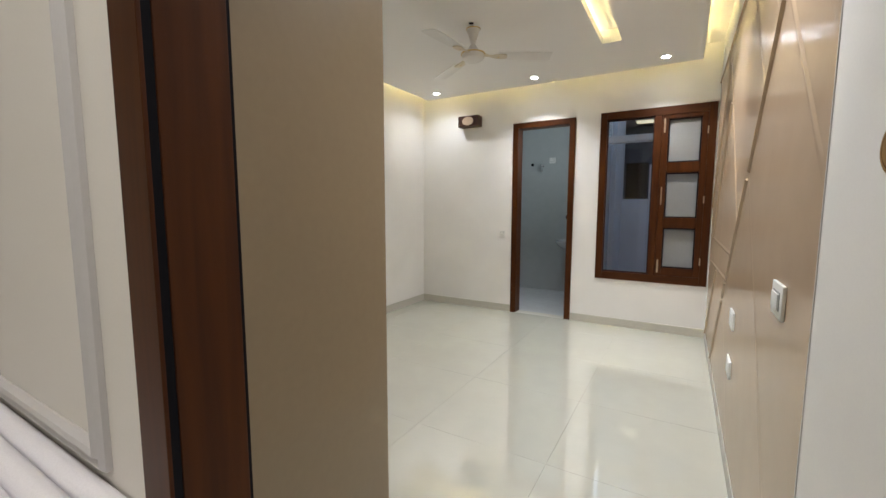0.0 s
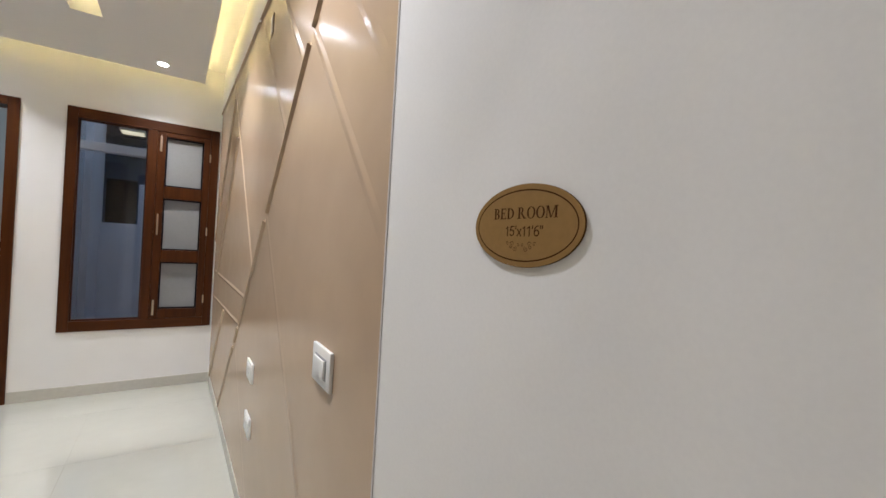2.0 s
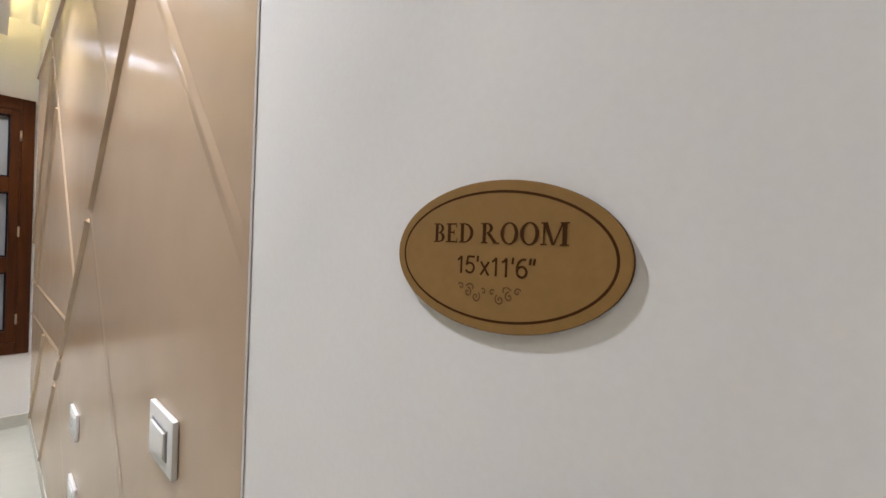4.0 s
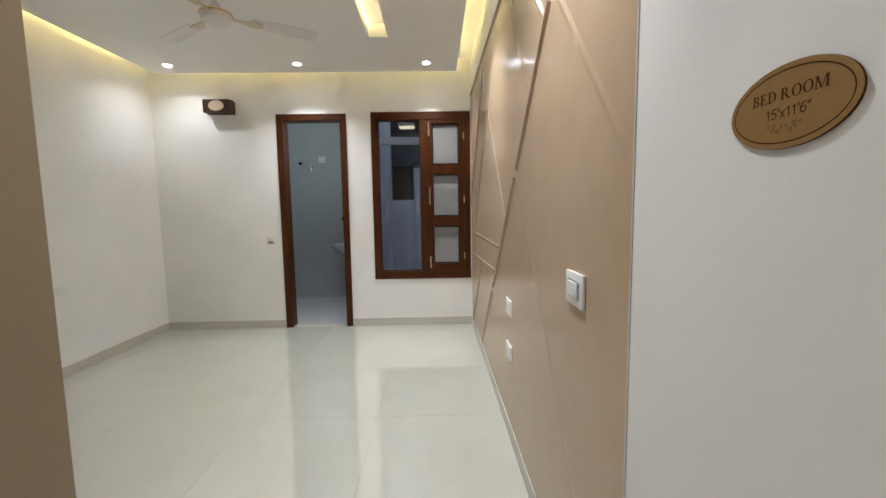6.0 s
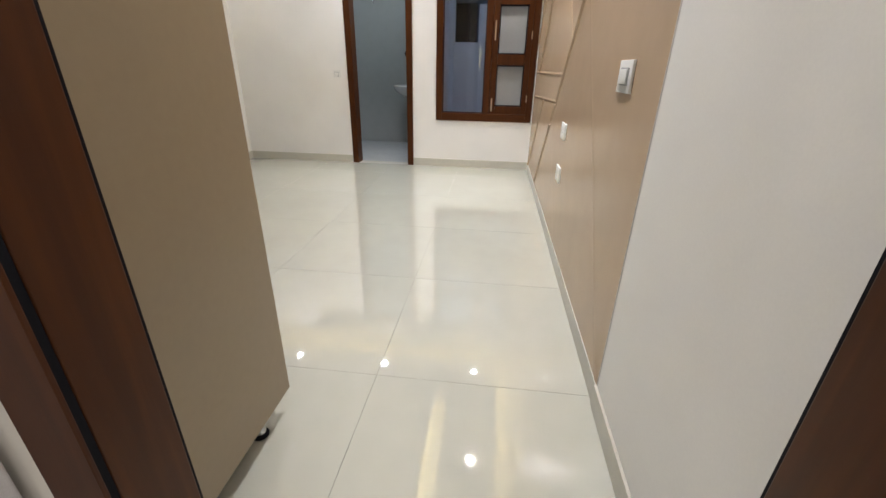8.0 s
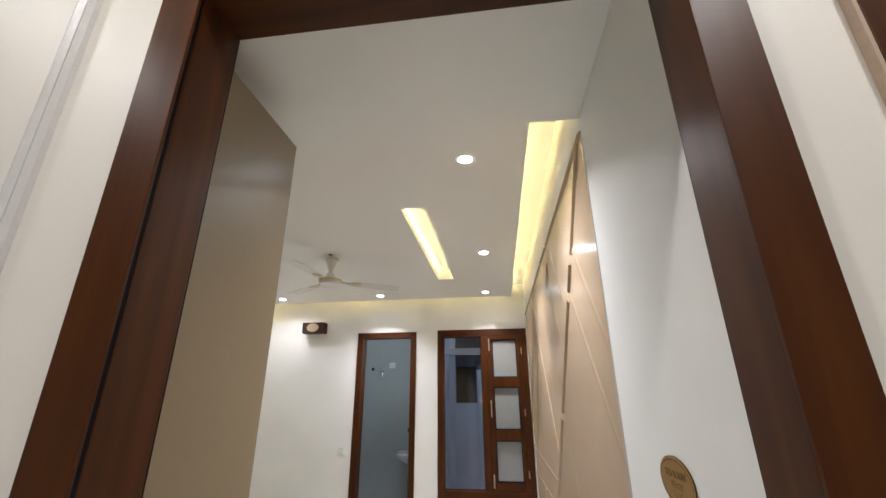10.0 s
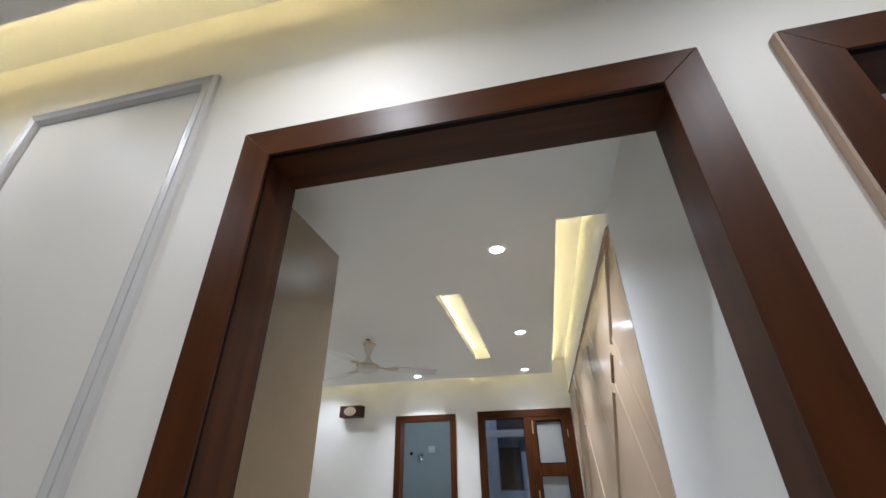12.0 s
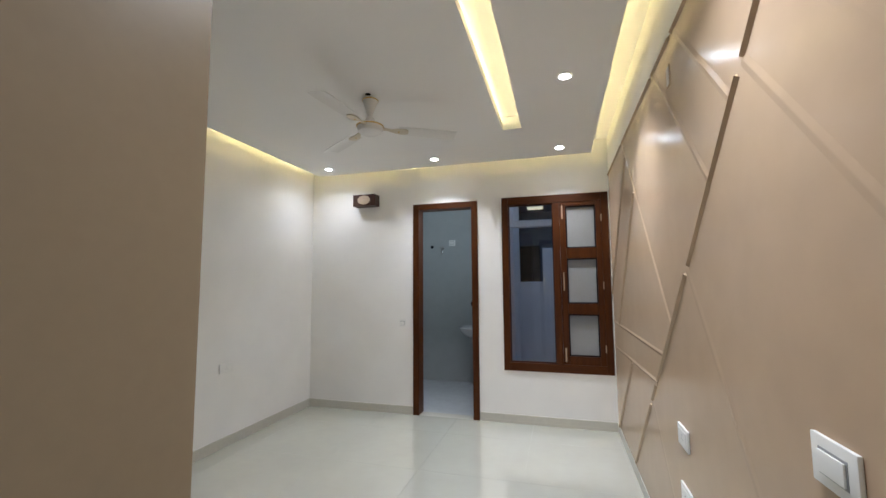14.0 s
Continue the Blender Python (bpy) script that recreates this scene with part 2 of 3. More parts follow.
structure("ceiling", boxes((WEST - 0.12, WHITE_X + 0.12, 0.572, 5.30, SLAB, 3.1)), CEIL, "white slab above the lit cove", "ceiling")
structure("ceiling_soffit", boxes((WEST, WHITE_X, 0.572, 1.362, SOFFIT_Z, SLAB - 0.002)), CEIL, "lower flat ceiling over the entrance passage", "ceiling")
SX0, SX1, SY0, SY1 = -0.70, -0.54, 2.36, 4.11
CX0, CX1, CY0, CY1 = -3.065, 0.082, 1.364, 4.985
structure("false_ceiling", boxes(
    (CX0, SX0, CY0, CY1, CEIL_Z, 2.845), (SX1, CX1, CY0, CY1, CEIL_Z, 2.845), (SX0, SX1, CY0, SY0, CEIL_Z, 2.845), (SX0, SX1, SY1, CY1, CEIL_Z, 2.845),
    (SX0 - 0.07, SX1 + 0.07, SY0 - 0.05, SY1 + 0.05, 2.90, 2.915), (SX0 - 0.085, SX0 - 0.07, SY0 - 0.05, SY1 + 0.05, 2.845, 2.915), (SX1 + 0.07, SX1 + 0.085, SY0 - 0.05, SY1 + 0.05, 2.845, 2.915),
    (SX0 - 0.07, SX1 + 0.07, SY0 - 0.015, SY0 - 0.001, 2.845, 2.90), (SX0 - 0.07, SX1 + 0.07, SY1 + 0.001, SY1 + 0.015, 2.845, 2.90)),
    CEIL, "flat white dropped ceiling with a long light slot and lit cove edges", "ceiling")

# skirting tiles
structure("skirting_north", boxes((WEST + 0.012, -1.902, NORTH - 0.012, NORTH - 0.0005, 0, 0.09), (-1.133, EAST, NORTH - 0.012, NORTH - 0.0005, 0, 0.09), bevel=0.0015), SKIRT, "grey-beige tile skirting along the far wall", "skirting")
structure("skirting_west", boxes((WEST + 0.0005, WEST + 0.012, 1.2, NORTH - 0.0005, 0, 0.09), bevel=0.0015), SKIRT, "grey-beige tile skirting along the side wall", "skirting")
structure("skirting_east", boxes((WHITE_X - 0.0105, WHITE_X - 0.0005, 0.58, 1.36, 0, 0.09), (EAST - 0.004, WHITE_X - 0.0003, 1.3605, NORTH - 0.013, 0, 0.09), bevel=0.0015), SKIRT, "grey-beige tile skirting under the beige panelling", "skirting")

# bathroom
# the high opening in the right-hand wall is unseen, added for the fill lamp
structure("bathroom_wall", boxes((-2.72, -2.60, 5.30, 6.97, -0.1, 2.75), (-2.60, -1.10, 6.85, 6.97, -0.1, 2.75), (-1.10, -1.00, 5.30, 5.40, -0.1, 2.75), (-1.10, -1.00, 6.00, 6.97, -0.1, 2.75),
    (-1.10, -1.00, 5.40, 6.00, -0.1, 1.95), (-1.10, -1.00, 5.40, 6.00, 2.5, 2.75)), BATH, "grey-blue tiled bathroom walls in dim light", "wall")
structure("bathroom_floor", boxes((-2.6, -1.1, 5.15, 6.85, -0.12, -0.012)), BATH_FLOOR, "pale grey tiled bathroom floor", "floor")
structure("bathroom_ceiling", boxes((-2.72, -1.0, 5.30, 6.97, 2.75, 2.85)), CEIL, "white bathroom ceiling", "ceiling")

# light shaft behind the window
structure("shaft_wall", boxes((-1.0, -0.93, 6.97, 7.8, -0.1, 4.2), (-1.0, 1.6, 7.8, 7.95, -0.1, 1.5), (-1.0, -0.93, 7.8, 7.95, 1.5, 4.2), (1.5, 1.6, 5.30, 7.8, -0.1, 4.2), (0.39, 1.6, 5.2, 5.3, -0.1, 4.2), (-0.93, 1.5, 7.8, 7.95, 2.90, 4.2)),
    PLASTER, "bluish plastered walls of a light shaft", "wall")
structure("shaft_recess", boxes((-1.5, -1.02, 9.0, 9.1, 1.0, 3.0), (-0.62, 1.6, 9.0, 9.1, 1.0, 3.0), (-1.02, -0.62, 9.0, 9.1, 2.22, 3.0), (-1.6, -1.5, 7.95, 9.1, 1.0, 3.0), (-1.5, -1.0, 7.9, 7.95, 1.0, 3.0), (1.5, 1.6, 7.95, 9.0, 1.0, 3.0), (-1.5, 1.5, 7.951, 9.0, 1.42, 1.5), (-1.5, 1.5, 7.951, 9.0, 2.90, 3.0)), GLOOM, "recess above a parapet in the light shaft, darkened by its colour", "wall")
# black slab in place of the unlit space behind the opening
structure("shaft_opening", boxes((-1.02, -0.62, 9.03, 9.1, 1.0, 2.22)), BLACK, "opening at the back of the recess, its darkness given by a black slab", "opening")
structure("shaft_partition", boxes((-0.55, 0.6, 8.2, 8.28, 1.5005, 2.10), bevel=0.004), PLASTER, "pale plastered partition inside the recess", "wall")
structure("shaft_beam", boxes((-0.998, 1.498, 5.86, 5.98, 2.18, 2.262), bevel=0.006), PLASTER, "pale plastered beam across the light shaft", "beam")
panel_light = thing("ceiling_light", "small square ceiling light, lit warm white, in the recess", "ceiling light", (-0.66, 8.27, 2.8995))
part("frame", boxes((-0.15, 0.15, -0.15, 0.15, -0.05, 0.0), bevel=0.004), WHITE, panel_light)
part("diffuser", boxes((-0.135, 0.135, -0.135, 0.135, -0.056, -0.0502)), LED_DIM, panel_light, "glowing warm diffuser")
structure("shaft_floor", boxes((-1.0, 1.6, 5.3, 7.95, -0.12, -0.02)), PLASTER, "bare plastered floor of the light shaft", "floor")

# the hall
structure("hall_floor", boxes((-3.3, 2.7, -4.6, -0.2, -0.12, -0.002), (0.5, 2.7, -0.2, 0.572, -0.12, -0.002)), TILE, "off-white polished hall floor", "floor")
structure("hall_wall", boxes((-3.4, -3.3, -4.6, SOUTH, -0.1, 3.2), (2.6, 2.7, -4.6, SOUTH, -0.1, 3.2), (-3.3, -0.81, -4.6, -4.45, -0.1, 3.2), (-0.73, 2.6, -4.6, -4.45, -0.1, 3.2), (-0.81, -0.73, -4.6, -4.45, -0.1, 1.1), (-0.81, -0.73, -4.6, -4.45, 1.7, 3.2)),
    HALL, "pale painted hall walls", "wall")
structure("hall_ceiling", boxes((-3.4, 2.7, -4.6, SOUTH, 2.985, 3.1)), CEIL, "white slab above the hall cove", "ceiling")
structure("hall_false_ceiling", boxes((-3.3, 2.6, -4.45, 0.255, 2.80, 2.85)), CEIL, "flat dropped hall ceiling with a lit cove edge", "ceiling")

# the room next door
# the window hole in this room's outer wall is unseen and added
structure("next_room_wall", boxes((2.6, 2.7, 0.572, 1.2, -0.1, 3.1), (2.6, 2.7, 2.2, 3.1, -0.1, 3.1), (2.6, 2.7, 1.2, 2.2, -0.1, 0.9), (2.6, 2.7, 1.2, 2.2, 2.3, 3.1), (0.39, 2.7, 3.1, 3.2, -0.1, 3.1)), PLASTER, "bluish painted walls of the next room", "wall")
structure("next_room_ceiling", boxes((0.39, 2.7, 0.572, 3.2, 3.1, 3.2)), CEIL, "white ceiling of the next room", "ceiling")
structure("next_room_floor", boxes((0.5, 2.7, 0.572, 3.2, -0.12, -0.002)), TILE, "tiled floor of the next room", "floor")


# ---- door frames ----
def hall_frame(name, x0, x1, top, label):
    """A hall door frame: a wide face board, a black seal, a deeper jamb."""
    ob = thing(name, label, "door frame", (x0, SOUTH, 0), kind="structure")
    w = x1 - x0
    f, j = 0.0745, 0.063
    def mitred(pts, material, nm):
        part(nm, prism(pts, 0.006, "xz", -0.017, bevel=0.0012), material, ob)
    mitred([(0, 0), (f, 0), (f, top - f), (0, top)], WOOD, "face_board")
    mitred([(w - f, 0), (w, 0), (w, top), (w - f, top - f)], WOOD, "face_board")
    mitred([(0.0005, top), (f + 0.0005, top - f), (w - f - 0.0005, top - f), (w - 0.0005, top)], WOOD_X, "face_board")
    part("seal", boxes((0.004, 0.0625, -0.0109, 0.0056, 0, top - 0.09), (w - 0.0625, w - 0.004, -0.0109, 0.0056, 0, top - 0.09), (0.004, w - 0.004, -0.0109, 0.0056, top - 0.066, top - 0.004)), BLACK, ob, "black rubber seal")
    part("jamb", boxes((0.001, j, 0.006, 0.1095, 0, top - 0.07), bevel=0.002), WOOD, ob)
    part("jamb", boxes((w - j, w - 0.001, 0.006, 0.1095, 0, top - 0.07), bevel=0.002), WOOD, ob)
    part("jamb_stop", boxes((0.001, j - 0.004, 0.1096, 0.1165, 0, top - 0.07), (w - j + 0.003, w - 0.001, 0.1096, 0.1165, 0, top - 0.07)), BLACK, ob, "dark shadow strip behind the jamb")
    part("head", boxes((0.001, w - 0.001, 0.006, 0.1165, top - 0.068, top - 0.001), bevel=0.002), WOOD_X, ob)
    return ob


hall_frame("door_frame_1", -0.676, 0.264, 2.41, "polished dark mahogany door frame around the bedroom entrance")
second = hall_frame("door_frame_2", 0.395, 1.30, 2.41, "polished dark mahogany door frame of the next room")
part("raw_edge", boxes((-0.006, -0.0005, -0.016, 0.0, 0, 2.408)), RAW, second, "unvarnished pale timber edge")

bath = thing("door_frame_3", "dark mahogany door frame of the bathroom, doorway open", "door frame", (-1.90, NORTH, 0), kind="structure")
part("jamb", boxes((0, 0.07, -0.014, 0.15, 0, 2.40), bevel=0.002), WOOD, bath)
part("jamb", boxes((0.695, 0.765, -0.014, 0.15, 0, 2.40), bevel=0.002), WOOD, bath)
part("head", boxes((0.0705, 0.6945, -0.014, 0.15, 2.332, 2.40), bevel=0.002), WOOD_X, bath)
part("latch", boxes((0.676, 0.6945, 0.03, 0.06, 1.22, 1.27), (0.668, 0.676, 0.036, 0.054, 1.235, 1.255), bevel=0.002), BLACK, bath, "small dark latch keeper")


# ---- window ----
def window():
    ob = thing("window_1", "dark mahogany window with a fixed pane and a three-pane casement", "window", (-0.862, NORTH, 0.545), kind="structure")
    W, Hh = 1.099, 1.867
    part("window_frame", boxes((0, 0.07, -0.014, 0.10, 0, Hh), bevel=0.003), WOOD, ob)
    part("window_frame", boxes((W - 0.07, W, -0.014, 0.10, 0, Hh), bevel=0.003), WOOD, ob)
    part("window_frame", boxes((0.0703, W - 0.0703, -0.014, 0.10, Hh - 0.085, Hh), bevel=0.003), WOOD_X, ob)
    part("window_frame", boxes((0.0703, W - 0.0703, -0.014, 0.10, 0, 0.085), bevel=0.003), WOOD_X, ob)
    part("mullion", boxes((0.545, 0.612, -0.014, 0.10, 0.0853, Hh - 0.0853), bevel=0.003), WOOD, ob)
    part("glazing_bead", boxes((0.0703, 0.082, 0.022, 0.045, 0.0853, Hh - 0.0853), (0.533, 0.5447, 0.022, 0.045, 0.0853, Hh - 0.0853), (0.0825, 0.5325, 0.022, 0.045, 0.0853, 0.097), (0.0825, 0.5325, 0.022, 0.045, Hh - 0.097, Hh - 0.0853)), WOOD_DARK, ob)
    pane = part("pane", boxes((0.0825, 0.5325, 0.046, 0.051, 0.0975, Hh - 0.0975)), GLASS, ob, "clear glass pane")
    pane.visible_shadow = False
    # the casement with its three mesh panels
    s = part("casement", boxes((0.6135, 0.675, -0.008, 0.045, 0.087, Hh - 0.087), (0.974, 1.0285, -0.008, 0.045, 0.087, Hh - 0.087),
        (0.6755, 0.9735, -0.008, 0.045, 0.087, 0.170), (0.6755, 0.9735, -0.008, 0.045, 0.600, 0.710), (0.6755, 0.9735, -0.008, 0.045, 1.180, 1.290), (0.6755, 0.9735, -0.008, 0.045, 1.740, Hh - 0.087), bevel=0.003), WOOD, ob)
    for z0, z1 in ((0.170, 0.600), (0.710, 1.180), (1.290, 1.740)):
        part("bead", boxes((0.6755, 0.687, 0.008, 0.03, z0 + 0.0005, z1 - 0.0005), (0.962, 0.9735, 0.008, 0.03, z0 + 0.0005, z1 - 0.0005), (0.6875, 0.9615, 0.008, 0.03, z0 + 0.0005, z0 + 0.012), (0.6875, 0.9615, 0.008, 0.03, z1 - 0.012, z1 - 0.0005)), BLACK, s, "dark glazing bead")
        p = part("mesh_panel", boxes((0.6875, 0.9615, 0.0315, 0.0335, z0 + 0.001, z1 - 0.001)), SCREEN, s, "grey insect mesh")
    # handle, tower bolts, hinges
    hb = boxes((0.634, 0.647, -0.013, -0.008, 0.845, 1.035), bevel=0.002)
    box(hb, 0.636, 0.645, -0.034, -0.013, 0.865, 0.880), box(hb, 0.636, 0.645, -0.034, -0.013, 1.0, 1.015), box(hb, 0.6355, 0.6455, -0.044, -0.034, 0.855, 1.025)
    part("handle", hb, BRASS, s, "brushed brass pull handle")
    for z0 in (0.115, 1.60):
        b = boxes((0.632, 0.648, -0.011, -0.008, z0, z0 + 0.14), bevel=0.0012)
        box(b, 0.637, 0.643, -0.021, -0.011, z0 + 0.005, z0 + 0.15 if z0 > 1 else z0 + 0.135)
        for dz in (0.015, 0.065, 0.115):
            box(b, 0.6335, 0.6465, -0.019, -0.011, z0 + dz, z0 + dz + 0.008)
        part("tower_bolt", b, BRASS, s, "brass tower bolt")
    for z0 in (0.22, 0.86, 1.56):
        part("hinge", boxes((1.0215, 1.0335, -0.0185, -0.0145, z0, z0 + 0.075), bevel=0.002), BRASS, ob, "brass hinge")
    return ob


window()


# ---- wall panelling ----
def split(poly, p, q):
    """Both halves of a convex polygon cut by the line through p and q."""
    d = Vector(q) - Vector(p)
    side = [d.x * (v[1] - p[1]) - d.y * (v[0] - p[0]) for v in poly]
    out = ([], [])
    for i, v in enumerate(poly):
        j = (i + 1) % len(poly)
        if side[i] >= 0:
            out[0].append(v)
        if side[i] <= 0:
            out[1].append(v)
        if side[i] * side[j] < 0:
            k = side[i] / (side[i] - side[j])
            c = (v[0] + k * (poly[j][0] - v[0]), v[1] + k * (poly[j][1] - v[1]))
            out[0].append(c), out[1].append(c)
    return [o for o in out if len(o) > 2]


def inside(poly, p):
    s = [(b[0] - a[0]) * (p[1] - a[1]) - (b[1] - a[1]) * (p[0] - a[0]) for a, b in zip(poly, poly[1:] + poly[:1])]
    return min(s) > 0 or max(s) < 0


def panelling():
    """A flat glossy sheet with raised ridged beads that meet at angles."""
    y0, y1, z0, z1, hw, h = 1.36, 5.13, 0.09, 2.594, 0.0120, 0.0125
    def main(y):
        return 2.108 - 0.9045 * (y - 1.942)
    ob = thing("wall_panelling", "glossy beige laminate wall panelling with raised diagonal beads", "wall panel", (EAST, 3.2, 0.09))
    part("sheet", boxes((0, WHITE_X - EAST - 0.0003, y0 - 3.2, y1 - 3.2, 0, z1 - z0)), PANEL, ob)
    # each bead: its two ends, and the beads that it runs up against
    runs = {"top": ((y0, z1 - hw), (y1, z1 - hw), ()), "main": ((1.30, main(1.30)), (4.15, main(4.15)), ("top",)),
            "a": ((2.62, 2.60), (2.05, main(2.05)), ("top", "main")), "b": ((3.02, 2.60), (2.27, main(2.27)), ("top", "main")), "c": ((4.17, 2.60), (2.89, main(2.89)), ("top", "main")),
            "d": ((1.79, main(1.79) + 0.02), (1.34, 1.735), ("main",)), "e": ((1.97, main(1.97) + 0.02), (1.34, 1.41), ("main",)), "f": ((2.605, main(2.605) + 0.02), (1.363, 0.060), ("main",)),
            "g": ((3.435, main(3.435) + 0.02), (2.66, 0.06), ("main",)),
            "v": ((4.00, 2.435), (5.2, 1.30), ("c",)), "w": ((3.725, 2.09), (4.75, 1.06), ("c", "i")),
            "i": ((5.2, 1.083), (3.05, main(3.05) - 0.02), ("main",)), "j": ((5.2, 0.835), (3.27, main(3.27) - 0.0), ("main",)), "k": ((4.09, 0.86), (5.05, 0.06), ("j",))}
    # the long bead is broken where others branch off below it
    cuts = (1.30, 1.82, 1.975, 2.595, 3.275, 3.445, 4.15)
    for k, (a, b) in enumerate(zip(cuts, cuts[1:])):
        a, b = a + (0.020 if k else 0), b - (0.020 if k < 5 else 0)
        runs["main_%d" % k] = ((a, main(a)), (b, main(b)), ("top",) if k == 0 else ())
    cuts = (y0, 2.645, 3.045, 4.15, y1)
    for k, (a, b) in enumerate(zip(cuts, cuts[1:])):
        runs["top_%d" % k] = ((a + (0.022 if k else 0), z1 - hw), (b - (0.022 if k < 3 else 0), z1 - hw), ())
    def keep(poly, p, q, mid):
        return next((half for half in split(poly, p, q) if inside(half, mid)), poly)
    for count, (name, (p, q, stops)) in enumerate(runs.items()):
        if name in ("main", "top"):
            continue
        crisp = name in "vwk" or name.startswith(("main", "top"))
        hw, h = (0.0105, 0.0125) if crisp else (0.0140, 0.0060) if name in "cij" else (0.0220, 0.0020) if name in "fg" else (0.0200, 0.0036)
        d = (Vector(q) - Vector(p)).normalized()
        n = Vector((-d.y, d.x))
        # a point just off the ridge, so that it lies clearly inside one of the halves
        mid = ((p[0] + q[0]) / 2 + n.x * 0.001, (p[1] + q[1]) / 2 + n.y * 0.001)
        poly = [(p[0] + n.x * hw, p[1] + n.y * hw), (p[0] - n.x * hw, p[1] - n.y * hw), (q[0] - n.x * hw, q[1] - n.y * hw), (q[0] + n.x * hw, q[1] + n.y * hw)]
        for s in stops:
            poly = keep(poly, runs[s][0], runs[s][1], mid)
        for u, v in (((y0 + 0.0005, 0), (y0 + 0.0005, 3)), ((y1, 0), (y1, 3)), ((0, z0), (6, z0)), ((0, z1), (6, z1))):
            poly = keep(poly, u, v, mid)
        top = h - 0.0002 * (count % 5)
        fade = 0.10 if name in "de" else 0.0
        def rise(v):
            off = abs(n.x * (v[0] - p[0]) + n.y * (v[1] - p[1])) / hw
            return -top * max(0.0, 1 - off) * (min(1.0, max(0.0, v[0] - y0 - 0.02) / fade) if fade else 1.0) - 0.0005
        bm = bmesh.new()
        halves = split(poly, p, q)
        if fade:
            halves = [piece for half in halves for piece in split(half, (y0 + 0.02 + fade, 0), (y0 + 0.02 + fade, 3))]
            halves = [piece for half in halves for piece in split(half, (y0 + 0.02, 0), (y0 + 0.02, 3))]
            halves = [piece for piece in halves if max(v[0] for v in piece) > y0 + 0.0201]
        for half in halves:
            ridge = [bm.verts.new((rise(v), v[0] - 3.2, v[1] - z0)) for v in half]
            base = [bm.verts.new((0.002, v[0] - 3.2, v[1] - z0)) for v in half]
            bm.faces.new(ridge)
            for k in range(len(half)):
                m = (k + 1) % len(half)
                if max(-rise(half[k]), -rise(half[m])) > 1e-3 and min(-rise(half[k]), -rise(half[m])) < top * 0.99 and not fade:
                    bm.faces.new((ridge[k], ridge[m], base[m], base[k]))
        bmesh.ops.remove_doubles(bm, verts=bm.verts[:], dist=1e-6)
        bmesh.ops.bevel(bm, geom=[e for e in bm.edges if all(v.co.x < -top * 0.98 for v in e.verts)], offset=0.0022 if crisp else 0.0045, segments=3, profile=0.5, affect="EDGES")
        bmesh.ops.recalc_face_normals(bm, faces=bm.faces[:])
        part("bead", bm, PANEL, ob, smooth=True)
    part("edge_band", boxes((0.0, WHITE_X - EAST - 0.0003, y0 - 3.2 - 0.007, y0 - 3.2 - 0.0002, 0, z1 - z0), bevel=0.0006), PANEL_EDGE, ob, "pale edge band")
    return ob


panelling()


# ---- switches and sockets ----
def plate(name, label, m, w=0.146, h=0.094, rocker=True, category="switch"):
    """A modular plate in the local xz plane that faces -y."""
    ob = thing(name, label, category)
    part("plate", prism([(-w / 2, -h / 2), (w / 2, -h / 2), (w / 2, h / 2), (-w / 2, h / 2)], 0.010, "xz", -0.010, bevel=0.003), WHITE, ob, smooth=True)
    if rocker:
        # grey slab in place of the shadow line round the rocker
        part("shadow_rim", boxes((-w * 0.31, w * 0.31, -0.0115, -0.0101, -h * 0.27, h * 0.27)), SHADOWGAP, ob, "grey rim drawn for the shadow line round the rocker")
        part("rocker", boxes((-w * 0.285, w * 0.285, -0.0165, -0.0116, -h * 0.225, h * 0.225), bevel=0.002), WHITE, ob, smooth=True)
    else:
        part("insert", boxes((-w * 0.36, w * 0.36, -0.0125, -0.0101, -h * 0.33, h * 0.33), bevel=0.001), WHITE, ob)
        # flat grey tabs; the holes' shade is in their colour
        part("pin_hole", boxes((-0.013, -0.008, -0.0131, -0.0126, -0.012, -0.006), (0.008, 0.013, -0.0131, -0.0126, -0.012, -0.006), (-0.003, 0.003, -0.0131, -0.0126, 0.006, 0.013)), SHADOWGAP, ob, "dark pin holes")
    ob.matrix_basis = m
    return ob


plate("light_switch", "white wide-rocker switch on the beige panelling", pose(EAST - 0.0003, 1.683, 1.099, 0, 0, -90), w=0.146, h=0.100)
plate("wall_socket", "white socket plate low on the beige panelling", pose(EAST - 0.0003, 2.775, 0.777, 0, 0, -90), rocker=False, category="socket", w=0.15, h=0.092)
plate("wall_socket", "white socket plate lowest on the beige panelling", pose(EAST - 0.0003, 2.770, 0.519, 0, 0, -90), rocker=False, category="socket", w=0.15, h=0.092)
plate("wall_socket", "white socket plate on the white side wall", pose(WEST + 0.0003, 3.815, 0.71, 0, 0, 90), rocker=False, category="socket", w=0.16, h=0.085)
plate("wall_switch", "small white switch plate beside the bathroom door", pose(-2.03, NORTH - 0.0003, 1.02), w=0.085, h=0.085)
cover = thing("cover_plate", "small beige cover plate high on the panelling", "cover plate", (EAST, 2.71, 2.42))
part("plate", boxes((-0.0035, -0.0003, -0.028, 0.028, -0.05, 0.05), bevel=0.002), PANEL, cover)
part("rim", boxes((-0.005, -0.0036, -0.020, 0.020, -0.042, 0.042), bevel=0.001), PANEL_EDGE, cover)


# ---- room name plaque ----
def ellipse(a, b, n=96):
    return [(a * math.cos(2 * math.pi * k / n), b * math.sin(2 * math.pi * k / n)) for k in range(n)]


def ring(bm, a, b, width, depth, n=96):
    o, i = ellipse(a, b, n), ellipse(a - width, b - width, n)
    for k in range(n):
        j = (k + 1) % n
        bm.faces.new([bm.verts.new((p[0], depth, p[1])) for p in (o[k], o[j], i[j], i[k])])
    return bm


